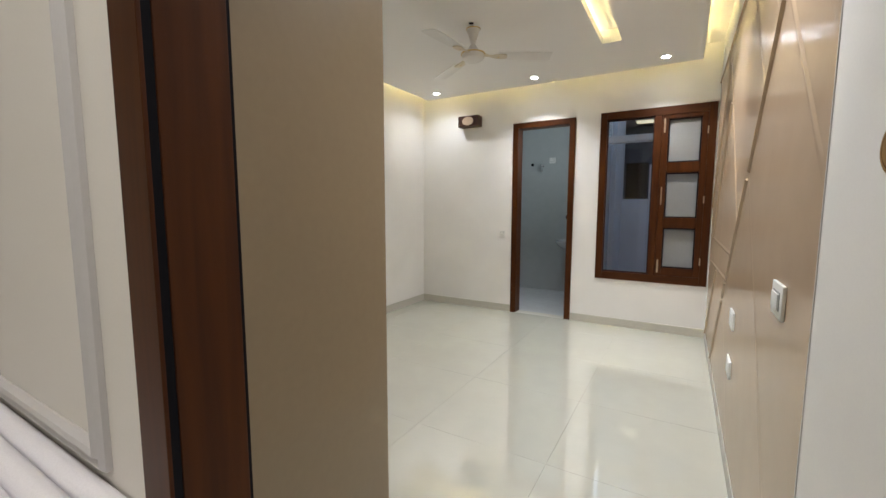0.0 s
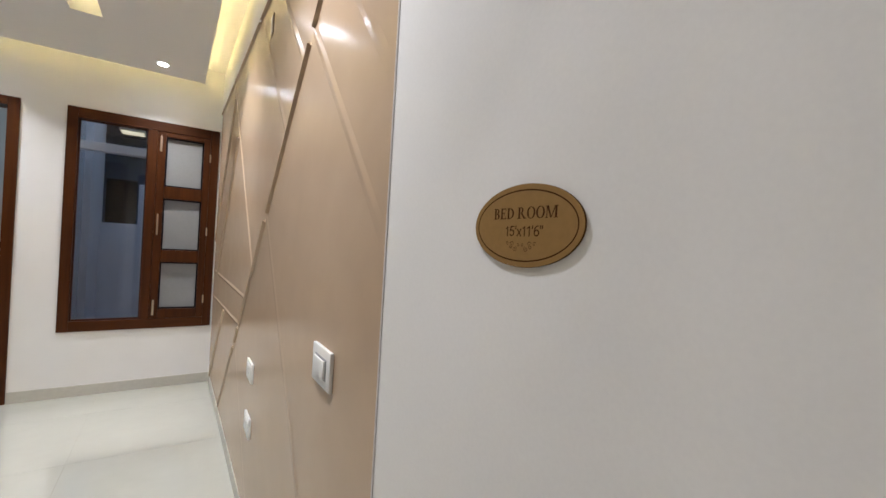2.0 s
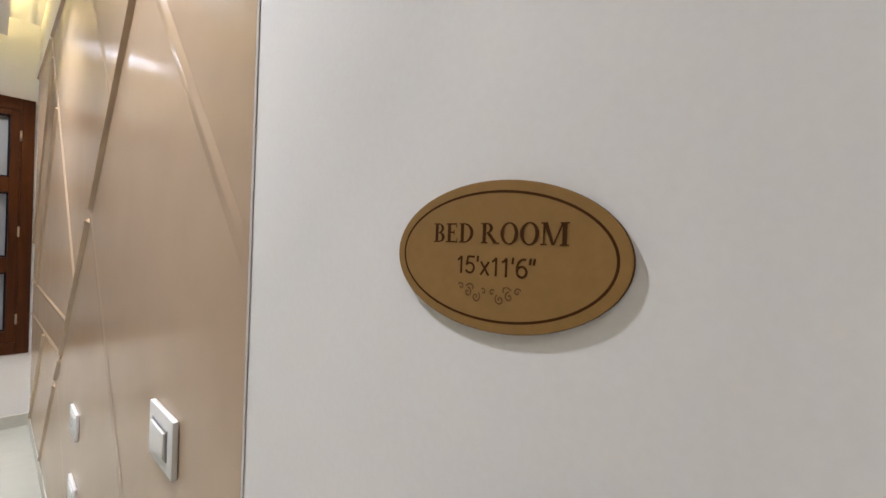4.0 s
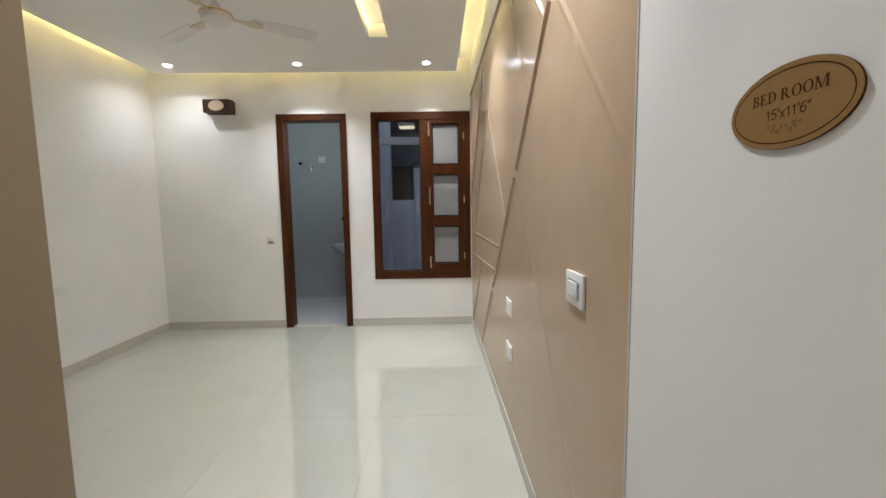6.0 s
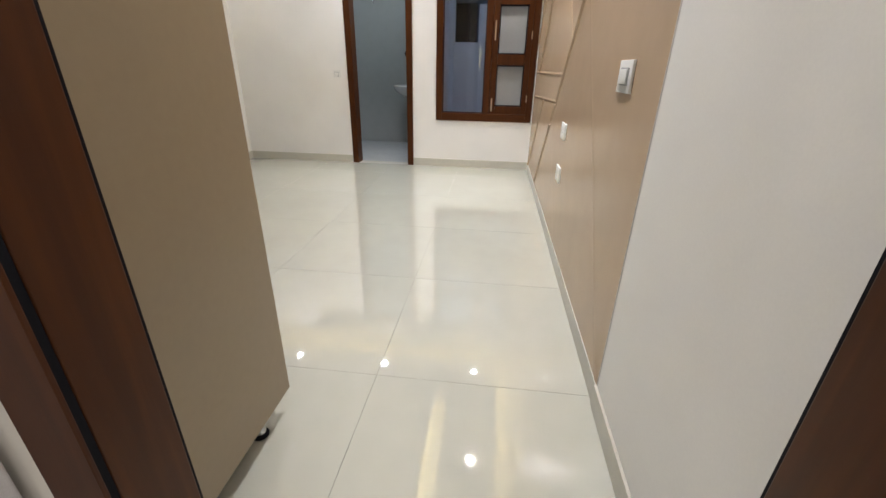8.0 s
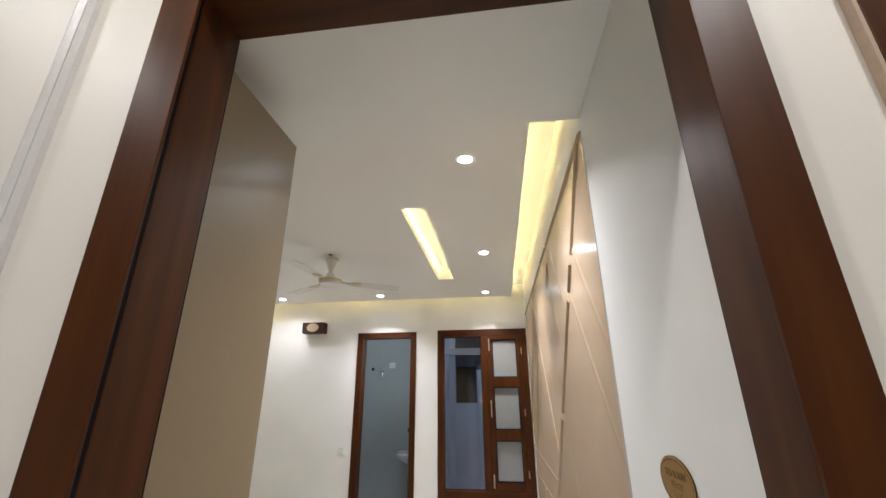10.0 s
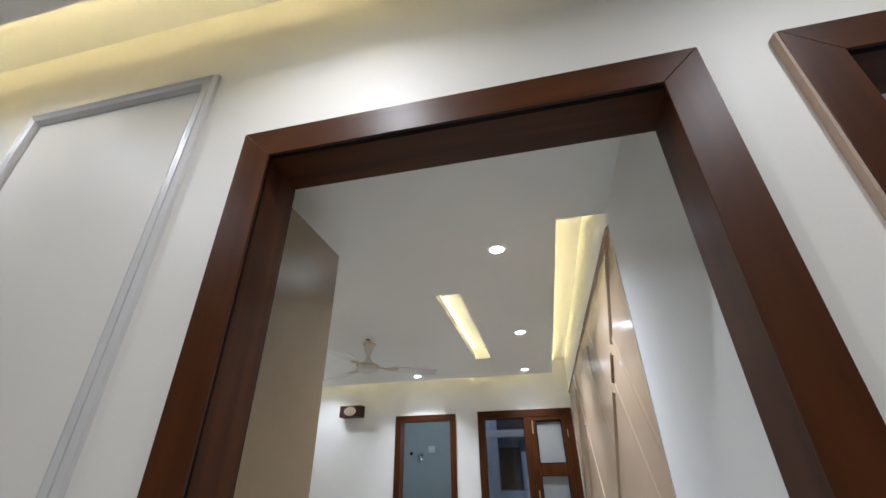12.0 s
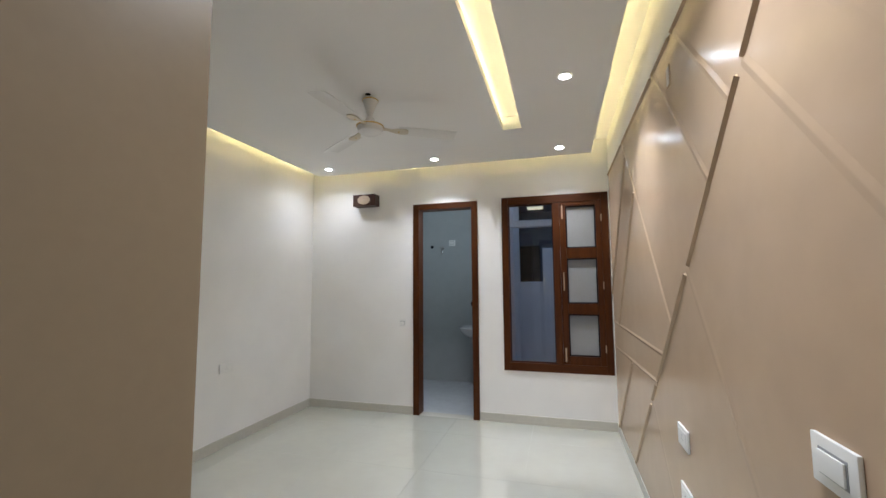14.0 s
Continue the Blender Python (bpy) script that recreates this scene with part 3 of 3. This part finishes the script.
def plain_words(text, width, height, at):
    """Plain figures and marks drawn with an even stroke, as one flat mesh that faces -y."""
    bm = bmesh.new()
    half, layer = 0.058, [0]
    def arc(cx, cz, rx, rz, start, end, n=18):
        return [(cx + rx * math.cos(radians(start + (end - start) * k / n)), cz + rz * math.sin(radians(start + (end - start) * k / n))) for k in range(n + 1)]
    shapes = {
        "1": (0.52, [[(0.10, 0.74), (0.20, 0.80), (0.31, 0.94), (0.31, 0.0)]]),
        "5": (0.62, [[(0.54, 0.95), (0.18, 0.95), (0.11, 0.50)] + arc(0.29, 0.33, 0.24, 0.275, 140, -150)]),
        "6": (0.62, [arc(0.31, 0.31, 0.225, 0.265, 0, 360, 28), arc(0.40, 0.42, 0.32, 0.53, 195, 75)]),
        "x": (0.56, [[(0.06, 0.70), (0.48, 0.0)], [(0.48, 0.70), (0.06, 0.0)]]),
        "'": (0.24, [[(0.12, 1.0), (0.10, 0.70)]]),
        '"': (0.40, [[(0.10, 1.0), (0.06, 0.70)], [(0.28, 1.0), (0.24, 0.70)]])}
    x = 0.0
    for ch in text:
        advance, strokes = shapes[ch]
        for line in strokes:
            for p, q in zip(line, line[1:]):
                d = Vector((q[0] - p[0], q[1] - p[1])).normalized() * half
                layer[0] += 1
                bm.faces.new([bm.verts.new((x + u, -1e-6 * layer[0], v)) for u, v in ((p[0] - d.y - d.x * 0.3, p[1] + d.x - d.y * 0.3), (q[0] - d.y + d.x * 0.3, q[1] + d.x + d.y * 0.3), (q[0] + d.y + d.x * 0.3, q[1] - d.x + d.y * 0.3), (p[0] + d.y - d.x * 0.3, p[1] - d.x - d.y * 0.3))])
        x += advance
    for v in bm.verts:
        v.co = (at[0] + v.co.x / x * width, at[1] + v.co.y, at[2] + v.co.z * height)
    return bm


def serif_words(text, width, height, at):
    """Roman capitals with thick stems, hairlines and slab feet, as one flat mesh that faces -y."""
    bm = bmesh.new()
    hair, stem = 0.080, 0.180
    layer = [0]
    def face(pts, x):
        layer[0] += 1
        bm.faces.new([bm.verts.new((x + a, -1e-6 * layer[0], b)) for a, b in pts])
    def bar(x, x0, x1, z0, z1):
        face([(x0, z0), (x1, z0), (x1, z1), (x0, z1)], x)
    def bowl(x, cx, cz, rx, rz, ix, iz, start=-90, end=90, n=22):
        angles = [radians(start + (end - start) * k / n) for k in range(n + 1)]
        for p, q in zip(angles, angles[1:]):
            face([(cx + rx * math.cos(p), cz + rz * math.sin(p)), (cx + rx * math.cos(q), cz + rz * math.sin(q)), (cx + ix * math.cos(q), cz + iz * math.sin(q)), (cx + ix * math.cos(p), cz + iz * math.sin(p))], x)
    def post(x, c, w=stem, feet=(True, True)):
        bar(x, c - w / 2, c + w / 2, 0.0, 1.0)
        for on, z in zip(feet, (0.0, 1.0 - hair * 0.8)):
            if on:
                bar(x, c - w / 2 - 0.09, c + w / 2 + 0.09, z, z + hair * 0.8)
    x = 0.0
    for ch in text:
        if ch == " ":
            x += 0.30
        elif ch in "BRD":
            post(x, 0.17)
            if ch == "D":
                bowl(x, 0.24, 0.5, 0.55, 0.5, 0.37, 0.44)
            else:
                bowl(x, 0.28, 0.74, 0.32, 0.26, 0.16, 0.20)
            if ch == "B":
                bowl(x, 0.28, 0.27, 0.38, 0.27, 0.20, 0.21)
            if ch == "R":
                face([(0.30, 0.50), (0.66, 0.0), (0.86, 0.0), (0.48, 0.50)], x)
                bar(x, 0.62, 0.94, 0.0, hair * 0.8)
            x += {"B": 0.76, "D": 0.90, "R": 0.96}[ch]
        elif ch == "E":
            post(x, 0.17)
            for x1, z in ((0.62, 1.0 - hair), (0.48, 0.49), (0.66, 0.0)):
                bar(x, 0.25, x1, z, z + hair)
            bar(x, 0.565, 0.62, 0.78, 1.0), bar(x, 0.61, 0.66, 0.0, 0.24), bar(x, 0.43, 0.48, 0.39, 0.64)
            x += 0.76
        elif ch == "O":
            bowl(x, 0.44, 0.5, 0.42, 0.52, 0.25, 0.46, 0, 360, 44)
            x += 0.92
        elif ch == "M":
            post(x, 0.14, hair), post(x, 0.97, stem)
            face([(0.10, 1.0), (0.46, 0.02), (0.58, 0.02), (0.28, 1.0)], x)
            face([(0.50, 0.02), (0.58, 0.02), (0.94, 1.0), (0.86, 1.0)], x)
            x += 1.16
    for v in bm.verts:
        v.co = (at[0] + v.co.x / x * width, at[1] + v.co.y, at[2] + v.co.z * height)
    return bm


def plaque():
    ob = thing("room_plaque", "oval tan engraved plaque reading BED ROOM on the white wall", "plaque")
    part("burnt_edge", prism(ellipse(0.0886, 0.0494), 0.0036, "xz", -0.0038), BURN, ob, "dark laser-cut edge")
    part("board", prism(ellipse(0.0885, 0.0493), 0.0047, "xz", -0.0047, bevel=0.0006), PLAQUE, ob)
    part("engraved_ring", ring(bmesh.new(), 0.0820, 0.0428, 0.0017, -0.00485), BURN, ob, "dark burnt oval line")
    a = part("lettering", serif_words("BED ROOM", 0.1045, 0.0135, (-0.0505, -0.0049, 0.0082)), BURN, ob)
    tagged(a, "dark burnt capital letters")
    b = part("lettering", plain_words("15'x11'6\"", 0.063, 0.0122, (-0.0285, -0.0049, -0.0125)), BURN, ob)
    tagged(b, "burnt room size in smaller letters")
    bm = bmesh.new()
    def curl(cx, cz, r, turns, start, sign):
        pts = [(cx + r * (1 - k / 26) * math.cos(start + sign * turns * 2 * math.pi * k / 24), cz + r * (1 - k / 26) * math.sin(start + sign * turns * 2 * math.pi * k / 24)) for k in range(25)]
        for p, q in zip(pts, pts[1:]):
            d = Vector((q[0] - p[0], q[1] - p[1])).normalized() * 0.00048
            bm.faces.new([bm.verts.new((x, -0.0049, z)) for x, z in ((p[0] - d.y, p[1] + d.x), (q[0] - d.y, q[1] + d.x), (q[0] + d.y, q[1] - d.x), (p[0] + d.y, p[1] - d.x))])
    for s in (-1, 1):
        for cx, cz, r, turns, st in ((0.0225, -0.0215, 0.0026, 1.2, 0.4), (0.0165, -0.0250, 0.0032, 1.3, 1.6), (0.0095, -0.0275, 0.0036, 1.4, 2.2), (0.0035, -0.0235, 0.0022, 1.0, 0.8), (0.0130, -0.0225, 0.0050, 0.45, 0.3)):
            curl(s * cx - 0.001, cz, r, turns, st if s > 0 else math.pi - st, s)
    part("ornament", bm, BURN_SOFT, ob, "faint engraved scroll")
    ob.matrix_basis = pose(WHITE_X - 0.0004, 0.9845, 1.457, 0, 0, -90) @ Matrix.Diagonal((1, 0.72, 1, 1))
    return ob


plaque()


# ---- ceiling fan ----
def bracket():
    """A cast blade arm that leaves the motor narrow, bends and spreads into a plate under the blade."""
    bm = bmesh.new()
    rows = []
    for x, w, z, off in ((0.080, 0.020, 0.004, 0.0), (0.105, 0.014, 0.006, 0.004), (0.130, 0.013, 0.004, 0.008), (0.155, 0.018, -0.002, 0.006), (0.180, 0.030, -0.006, 0.0), (0.215, 0.036, -0.007, 0.0), (0.250, 0.034, -0.007, 0.0), (0.268, 0.020, -0.007, 0.0)):
        rows.append([bm.verts.new((x, off + sy * w, z + dz)) for sy, dz in ((-1, -0.0035), (1, -0.0035), (1, 0.0035), (-1, 0.0035))])
    for a, b in zip(rows, rows[1:]):
        for k in range(4):
            bm.faces.new((a[k], a[(k + 1) % 4], b[(k + 1) % 4], b[k]))
    bm.faces.new(rows[0][::-1]), bm.faces.new(rows[-1])
    bmesh.ops.recalc_face_normals(bm, faces=bm.faces[:])
    bmesh.ops.bevel(bm, geom=bm.edges[:], offset=0.0012, segments=2, profile=0.6, affect="EDGES")
    return bm


def fan():
    ob = thing("ceiling_fan", "ivory three-blade ceiling fan with gold trim, at rest", "ceiling fan", (-1.51, 3.20, CEIL_Z))
    part("ceiling_hole", turned([(0.020, -0.0012), (0.020, -0.0004)], 20, (-0.004, -0.03, 0)), BLACK, ob, "dark wiring hole")
    part("hook_rod", turned([(0.008, -0.05), (0.008, -0.0005)], 12), IVORY, ob)
    part("canopy", turned([(0.014, -0.150), (0.018, -0.146), (0.026, -0.118), (0.042, -0.068), (0.054, -0.038), (0.055, -0.032), (0.050, -0.031), (0.020, -0.044)], 36), IVORY, ob, smooth=True)
    part("canopy_ring", turned([(0.0545, -0.039), (0.0570, -0.038), (0.0570, -0.033), (0.0545, -0.032)], 36), GOLD, ob, "gold ring")
    part("down_rod", turned([(0.0115, -0.170), (0.0115, -0.140)], 16), IVORY, ob, smooth=True)
    part("lower_cup", turned([(0.034, -0.186), (0.035, -0.180), (0.028, -0.163), (0.0150, -0.152)], 32), IVORY, ob, smooth=True)
    part("motor", turned([(0.030, -0.286), (0.054, -0.278), (0.082, -0.262), (0.090, -0.244), (0.089, -0.226), (0.070, -0.204), (0.034, -0.186)], 44), IVORY, ob, smooth=True)
    part("motor_trim", turned([(0.0905, -0.2262), (0.0960, -0.2255), (0.0960, -0.2195), (0.0875, -0.2185)], 44), GOLD, ob, "gold band round the motor")
    for k in range(3):
        a = radians(27 + 120 * k)
        m = Matrix.Rotation(a, 4, "Z") @ Matrix.Translation((0, 0, -0.238)) @ Matrix.Rotation(radians(-7), 4, "X")
        bm = bmesh.new()
        n = 14
        rows = []
        for i in range(n + 1):
            s = i / n
            x = 0.20 + 0.41 * s
            w = 0.052 + 0.012 * math.sin(math.pi * min(1, s * 1.4) * 0.5)
            if s > 0.93:
                w *= 0.92
            rows.append([bm.verts.new(m @ Vector((x, y, z + 0.006 * (1 - (y / w) ** 2) - 0.012 * s))) for z in (-0.002, 0.002) for y in (-w, -w * 0.5, 0, w * 0.5, w)])
        for r, q in zip(rows, rows[1:]):
            loop_r, loop_q = [r[0], r[1], r[2], r[3], r[4], r[9], r[8], r[7], r[6], r[5]], [q[0], q[1], q[2], q[3], q[4], q[9], q[8], q[7], q[6], q[5]]
            for i in range(10):
                bm.faces.new((loop_r[i], loop_r[(i + 1) % 10], loop_q[(i + 1) % 10], loop_q[i]))
        for r in (rows[0], rows[-1]):
            bm.faces.new([r[0], r[1], r[2], r[3], r[4], r[9], r[8], r[7], r[6], r[5]])
        bmesh.ops.recalc_face_normals(bm, faces=bm.faces[:])
        blade = part("blade", bm, IVORY, ob, smooth=True)
        br = bracket()
        br.transform(m)
        part("blade_bracket", br, GOLD_DULL, blade, "dull gold blade arm", smooth=True)
        pin = turned([(0.006, -0.011), (0.006, -0.0082)], 12, (0.20, 0, 0))
        bmesh.ops.translate(pin, verts=pin.verts[:], vec=(0, 0, -0.002))
        pin.transform(m)
        part("rivet", pin, GOLD, blade, "gold rivet")
    return ob


fan()


# ---- ceiling lights ----
def downlight(x, y, z, group, power, spread, tint=COOL):
    ob = thing("downlight", "small round recessed ceiling downlight, lit cool white", "downlight", (x, y, z), group)
    part("trim_ring", turned([(0.034, -0.004), (0.046, -0.004), (0.049, -0.0004), (0.034, -0.0004)], 36), WHITE, ob, smooth=True)
    part("lens", turned([(0.033, -0.0058), (0.0335, -0.0041)], 36), LED_COOL, ob, "glowing white lens")
    beam = bpy.data.lights.new("beam", "AREA")
    beam.shape, beam.size, beam.energy, beam.color, beam.spread = "DISK", 0.064, power, tint, radians(spread)
    lit = new("beam", beam)
    lit.location, lit.parent = (0, 0, -0.0075), ob
    return ob


for x, y, share, spread in ((-2.78, 4.735, 0.34, 142), (-1.508, 4.727, 0.88, 110), (-0.228, 4.727, 0.80, 106), (-0.194, 3.303, 1.30, 106), (-0.227, 1.807, 1.42, 122)):
    downlight(x, y, CEIL_Z, "bedroom downlights", BEAM * share, spread)
for x, y, share, spread in HALL_LIGHTS:
    downlight(x, y, 2.80, "hall downlights", BEAM * share, spread, HALL_TINT)


def strip(x0, x1, y0, y1, z, label, leds=LED_WARM):
    ob = thing("led_strip", label, "led strip", ((x0 + x1) / 2, (y0 + y1) / 2, z))
    cx, cy = (x0 + x1) / 2, (y0 + y1) / 2
    part("tape", boxes((x0 - cx - 0.001, x1 - cx + 0.001, y0 - cy - 0.001, y1 - cy + 0.001, 0.0004, 0.002)), WHITE, ob)
    part("leds", boxes((x0 - cx, x1 - cx, y0 - cy, y1 - cy, 0.0021, 0.005)), leds, ob, "glowing warm light band")


strip(CX1 - 0.075, CX1 - 0.063, CY0 + 0.02, CY1 - 0.08, 2.845, "warm yellow strip in the ceiling cove beside the panelling")
strip(CX0 + 0.08, CX1 - 0.09, CY1 - 0.075, CY1 - 0.063, 2.845, "warm yellow strip in the ceiling cove at the far wall", LED_WALL)
strip(CX0 + 0.063, CX0 + 0.075, CY0 + 0.02, CY1 - 0.09, 2.845, "warm yellow strip in the ceiling cove at the side wall", LED_WALL)
strip(SX0 - 0.05, SX0 - 0.038, SY0 + 0.01, SY1 - 0.01, 2.845, "warm yellow strip inside the ceiling slot", LED_SLOT)
strip(SX1 + 0.038, SX1 + 0.05, SY0 + 0.01, SY1 - 0.01, 2.845, "warm yellow strip inside the ceiling slot", LED_SLOT)
strip(-3.2, 0.0, 0.175, 0.187, 2.85, "warm yellow strip in the hall ceiling cove", LED_HALL)


# ---- wall lamp ----
lamp = thing("wall_lamp", "dark wooden box wall lamp with an oval lens, unlit", "wall lamp", (-2.478, NORTH, 2.47))
part("case", boxes((-0.143, 0.143, -0.13, -0.0005, -0.068, 0.068), bevel=0.003), WOOD_DARK, lamp)
part("lens", prism(ellipse(0.080, 0.054, 48), 0.008, "xz", -0.137, bevel=0.002), OPAL, lamp, "oval beige lens")


# ---- wardrobe ----
def wardrobe():
    x1, x0, y0, y1, z0, z1 = -0.815, -2.62, 0.60, 1.19, 0.100, 2.506
    ob = thing("wardrobe", "tall taupe laminate wardrobe on short chrome legs", "wardrobe", ((x0 + x1) / 2, (y0 + y1) / 2, 0))
    cx, cy = (x0 + x1) / 2, (y0 + y1) / 2
    a, b, c, d = x0 - cx, x1 - cx, y0 - cy, y1 - cy
    part("side_panel", boxes((b - 0.02, b, c, d, z0, z1), bevel=0.001), TAUPE, ob)
    part("side_panel", boxes((a, a + 0.02, c, d, z0, z1), bevel=0.001), TAUPE, ob)
    part("top_panel", boxes((a + 0.0205, b - 0.0205, c, d - 0.022, z1 - 0.02, z1)), TAUPE, ob)
    part("bottom_panel", boxes((a + 0.0205, b - 0.0205, c, d - 0.022, z0, z0 + 0.02)), TAUPE, ob)
    part("back_panel", boxes((a + 0.0205, b - 0.0205, c, c + 0.008, z0 + 0.0205, z1 - 0.0205)), TAUPE, ob)
    w = (b - a - 0.042) / 3
    for k in range(3):
        part("door", boxes((a + 0.021 + k * w + 0.0015, a + 0.021 + (k + 1) * w - 0.0015, d - 0.02, d - 0.001, z0 + 0.002, z1 - 0.002), bevel=0.001), TAUPE, ob)
    for lx in (b - 0.055, 0, a + 0.075):
        for ly in (c + 0.08, d - 0.122):
            leg = part("leg", turned([(0.020, 0.012), (0.020, z0 - 0.004), (0.030, z0 - 0.004), (0.030, z0 - 0.0005)], 24, (lx, ly, 0)), CHROME, ob, "chrome leg", smooth=True)
            part("rubber_foot", turned([(0.026, 0.0), (0.027, 0.006), (0.024, 0.0118)], 24, (lx, ly, 0)), BLACK, leg, "black rubber foot", smooth=True)
    return ob


wardrobe()


# ---- bathroom things ----
basin = thing("wash_basin", "white ceramic pedestal wash basin, greyed in colour for dim light", "wash basin", (-1.40, 6.40, 0))
prof = [(0.09, 0.71), (0.16, 0.745), (0.22, 0.79), (0.245, 0.83), (0.25, 0.86), (0.235, 0.866), (0.20, 0.80), (0.12, 0.755), (0.02, 0.745)]
bb = turned(prof, 36)
bb.transform(Matrix.Diagonal((1.02, 1.15, 1, 1)))
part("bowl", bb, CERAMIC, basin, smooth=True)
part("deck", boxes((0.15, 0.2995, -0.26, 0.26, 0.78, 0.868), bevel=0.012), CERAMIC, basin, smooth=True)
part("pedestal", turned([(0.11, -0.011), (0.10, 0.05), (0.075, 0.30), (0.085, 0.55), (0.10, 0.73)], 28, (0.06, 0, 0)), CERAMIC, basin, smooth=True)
hook = thing("robe_hook", "small dark wall outlet on the bathroom wall", "wall hook", (-2.20, 6.85, 2.055))
part("rose", turned([(0.024, -0.0), (0.024, 0.01), (0.015, 0.016)], 20), BLACK, hook)
hook.matrix_basis = pose(-2.20, 6.8495, 2.055, 90)
tap = thing("shower_tap", "chrome angle tap on the bathroom wall", "tap", (-2.03, 6.85, 2.03))
part("rose", turned([(0.028, 0.0), (0.026, 0.010)], 20), CHROME, tap, smooth=True)
part("body", tube([(0, 0, 0.010), (0, 0, 0.05), (0.004, -0.03, 0.06), (0.010, -0.10, 0.06)], 0.013), CHROME, tap, smooth=True)
part("knob", turned([(0.016, 0.055), (0.018, 0.07), (0.010, 0.08)], 16), CHROME, tap, smooth=True)
tap.matrix_basis = pose(-2.03, 6.8495, 2.03, 90)
plate("geyser_switch", "small white switch plate on the bathroom wall", pose(-1.87, 6.8497, 2.11), w=0.10, h=0.09)


# ---- hall things ----
def moulding(x0, x1, z0, z1):
    ob = thing("wall_moulding", "grey painted rectangular picture moulding on the hall wall", "wall moulding", ((x0 + x1) / 2, SOUTH, (z0 + z1) / 2))
    cx, cz = (x0 + x1) / 2, (z0 + z1) / 2
    prof = [(0.0, 0.0), (0.0, 0.010), (0.008, 0.017), (0.014, 0.012), (0.019, 0.012), (0.026, 0.020), (0.034, 0.016), (0.040, 0.006), (0.040, 0.0)]
    corners = [(x0 - cx, z0 - cz), (x1 - cx, z0 - cz), (x1 - cx, z1 - cz), (x0 - cx, z1 - cz)]
    inward = [(1, 1), (-1, 1), (-1, -1), (1, -1)]
    for i in range(4):
        j = (i + 1) % 4
        bm = bmesh.new()
        ends = []
        for c, s in ((corners[i], inward[i]), (corners[j], inward[j])):
            ends.append([bm.verts.new((c[0] + s[0] * u, -h - 0.0004, c[1] + s[1] * u)) for u, h in prof])
        for k in range(len(prof)):
            q = (k + 1) % len(prof)
            bm.faces.new((ends[0][k], ends[0][q], ends[1][q], ends[1][k]))
        bm.faces.new(ends[0]), bm.faces.new(ends[1])
        bmesh.ops.recalc_face_normals(bm, faces=bm.faces[:])
        part("rail" if i % 2 == 0 else "stile", bm, MOULD, ob)
    return ob


moulding(-1.46, -0.827, 0.920, 2.672)

sofa = thing("sofa", "white upholstered sofa against the hall wall", "sofa", (-1.70, 0.05, 0))
def cushion(x0, x1, y0, y1, z0, z1, r):
    bm = boxes((x0, x1, y0, y1, z0, z1))
    bmesh.ops.bevel(bm, geom=bm.edges[:], offset=r, segments=4, profile=0.5, affect="EDGES")
    return bm
part("backrest", cushion(-0.98, 0.98, 0.26, 0.398, 0.10, 0.880, 0.03), FABRIC, sofa, smooth=True)
for y0, z1 in ((0.262, 0.900), (0.309, 0.908), (0.356, 0.908)):
    part("padded_roll", cushion(-0.975, 0.975, y0, y0 + 0.045, 0.84, z1, 0.021), FABRIC, sofa, "plump piped roll", smooth=True)
part("seat", cushion(-0.80, 0.80, -0.40, 0.258, 0.10, 0.45, 0.05), FABRIC, sofa, smooth=True)
for x in (-0.97, 0.82):
    part("armrest", cushion(x, x + 0.15, -0.42, 0.258, 0.10, 0.64, 0.05), FABRIC, sofa, smooth=True)
for x in (-0.9, 0.9):
    for y in (-0.36, 0.33):
        part("foot", turned([(0.022, 0.0), (0.026, 0.099)], 16, (x, y, 0)), WOOD_DARK, sofa)


# ---- floor tiles ----
xs, ys, gap = [-0.57 + 0.82 * k for k in range(-4, 2)], [1.40 + 0.82 * k for k in range(-2, 6)], 0.0008
xs, ys = [WEST] + [x for x in xs if WEST < x < WHITE_X] + [WHITE_X], [-0.2] + [y for y in ys if -0.2 < y < 5.15] + [5.15]
for xa, xb in zip(xs, xs[1:]):
    for ya, yb in zip(ys, ys[1:]):
        part("tile", boxes((xa + gap, xb - gap, ya + gap, yb - gap, -0.0058, 0.0)), TILE, floor)
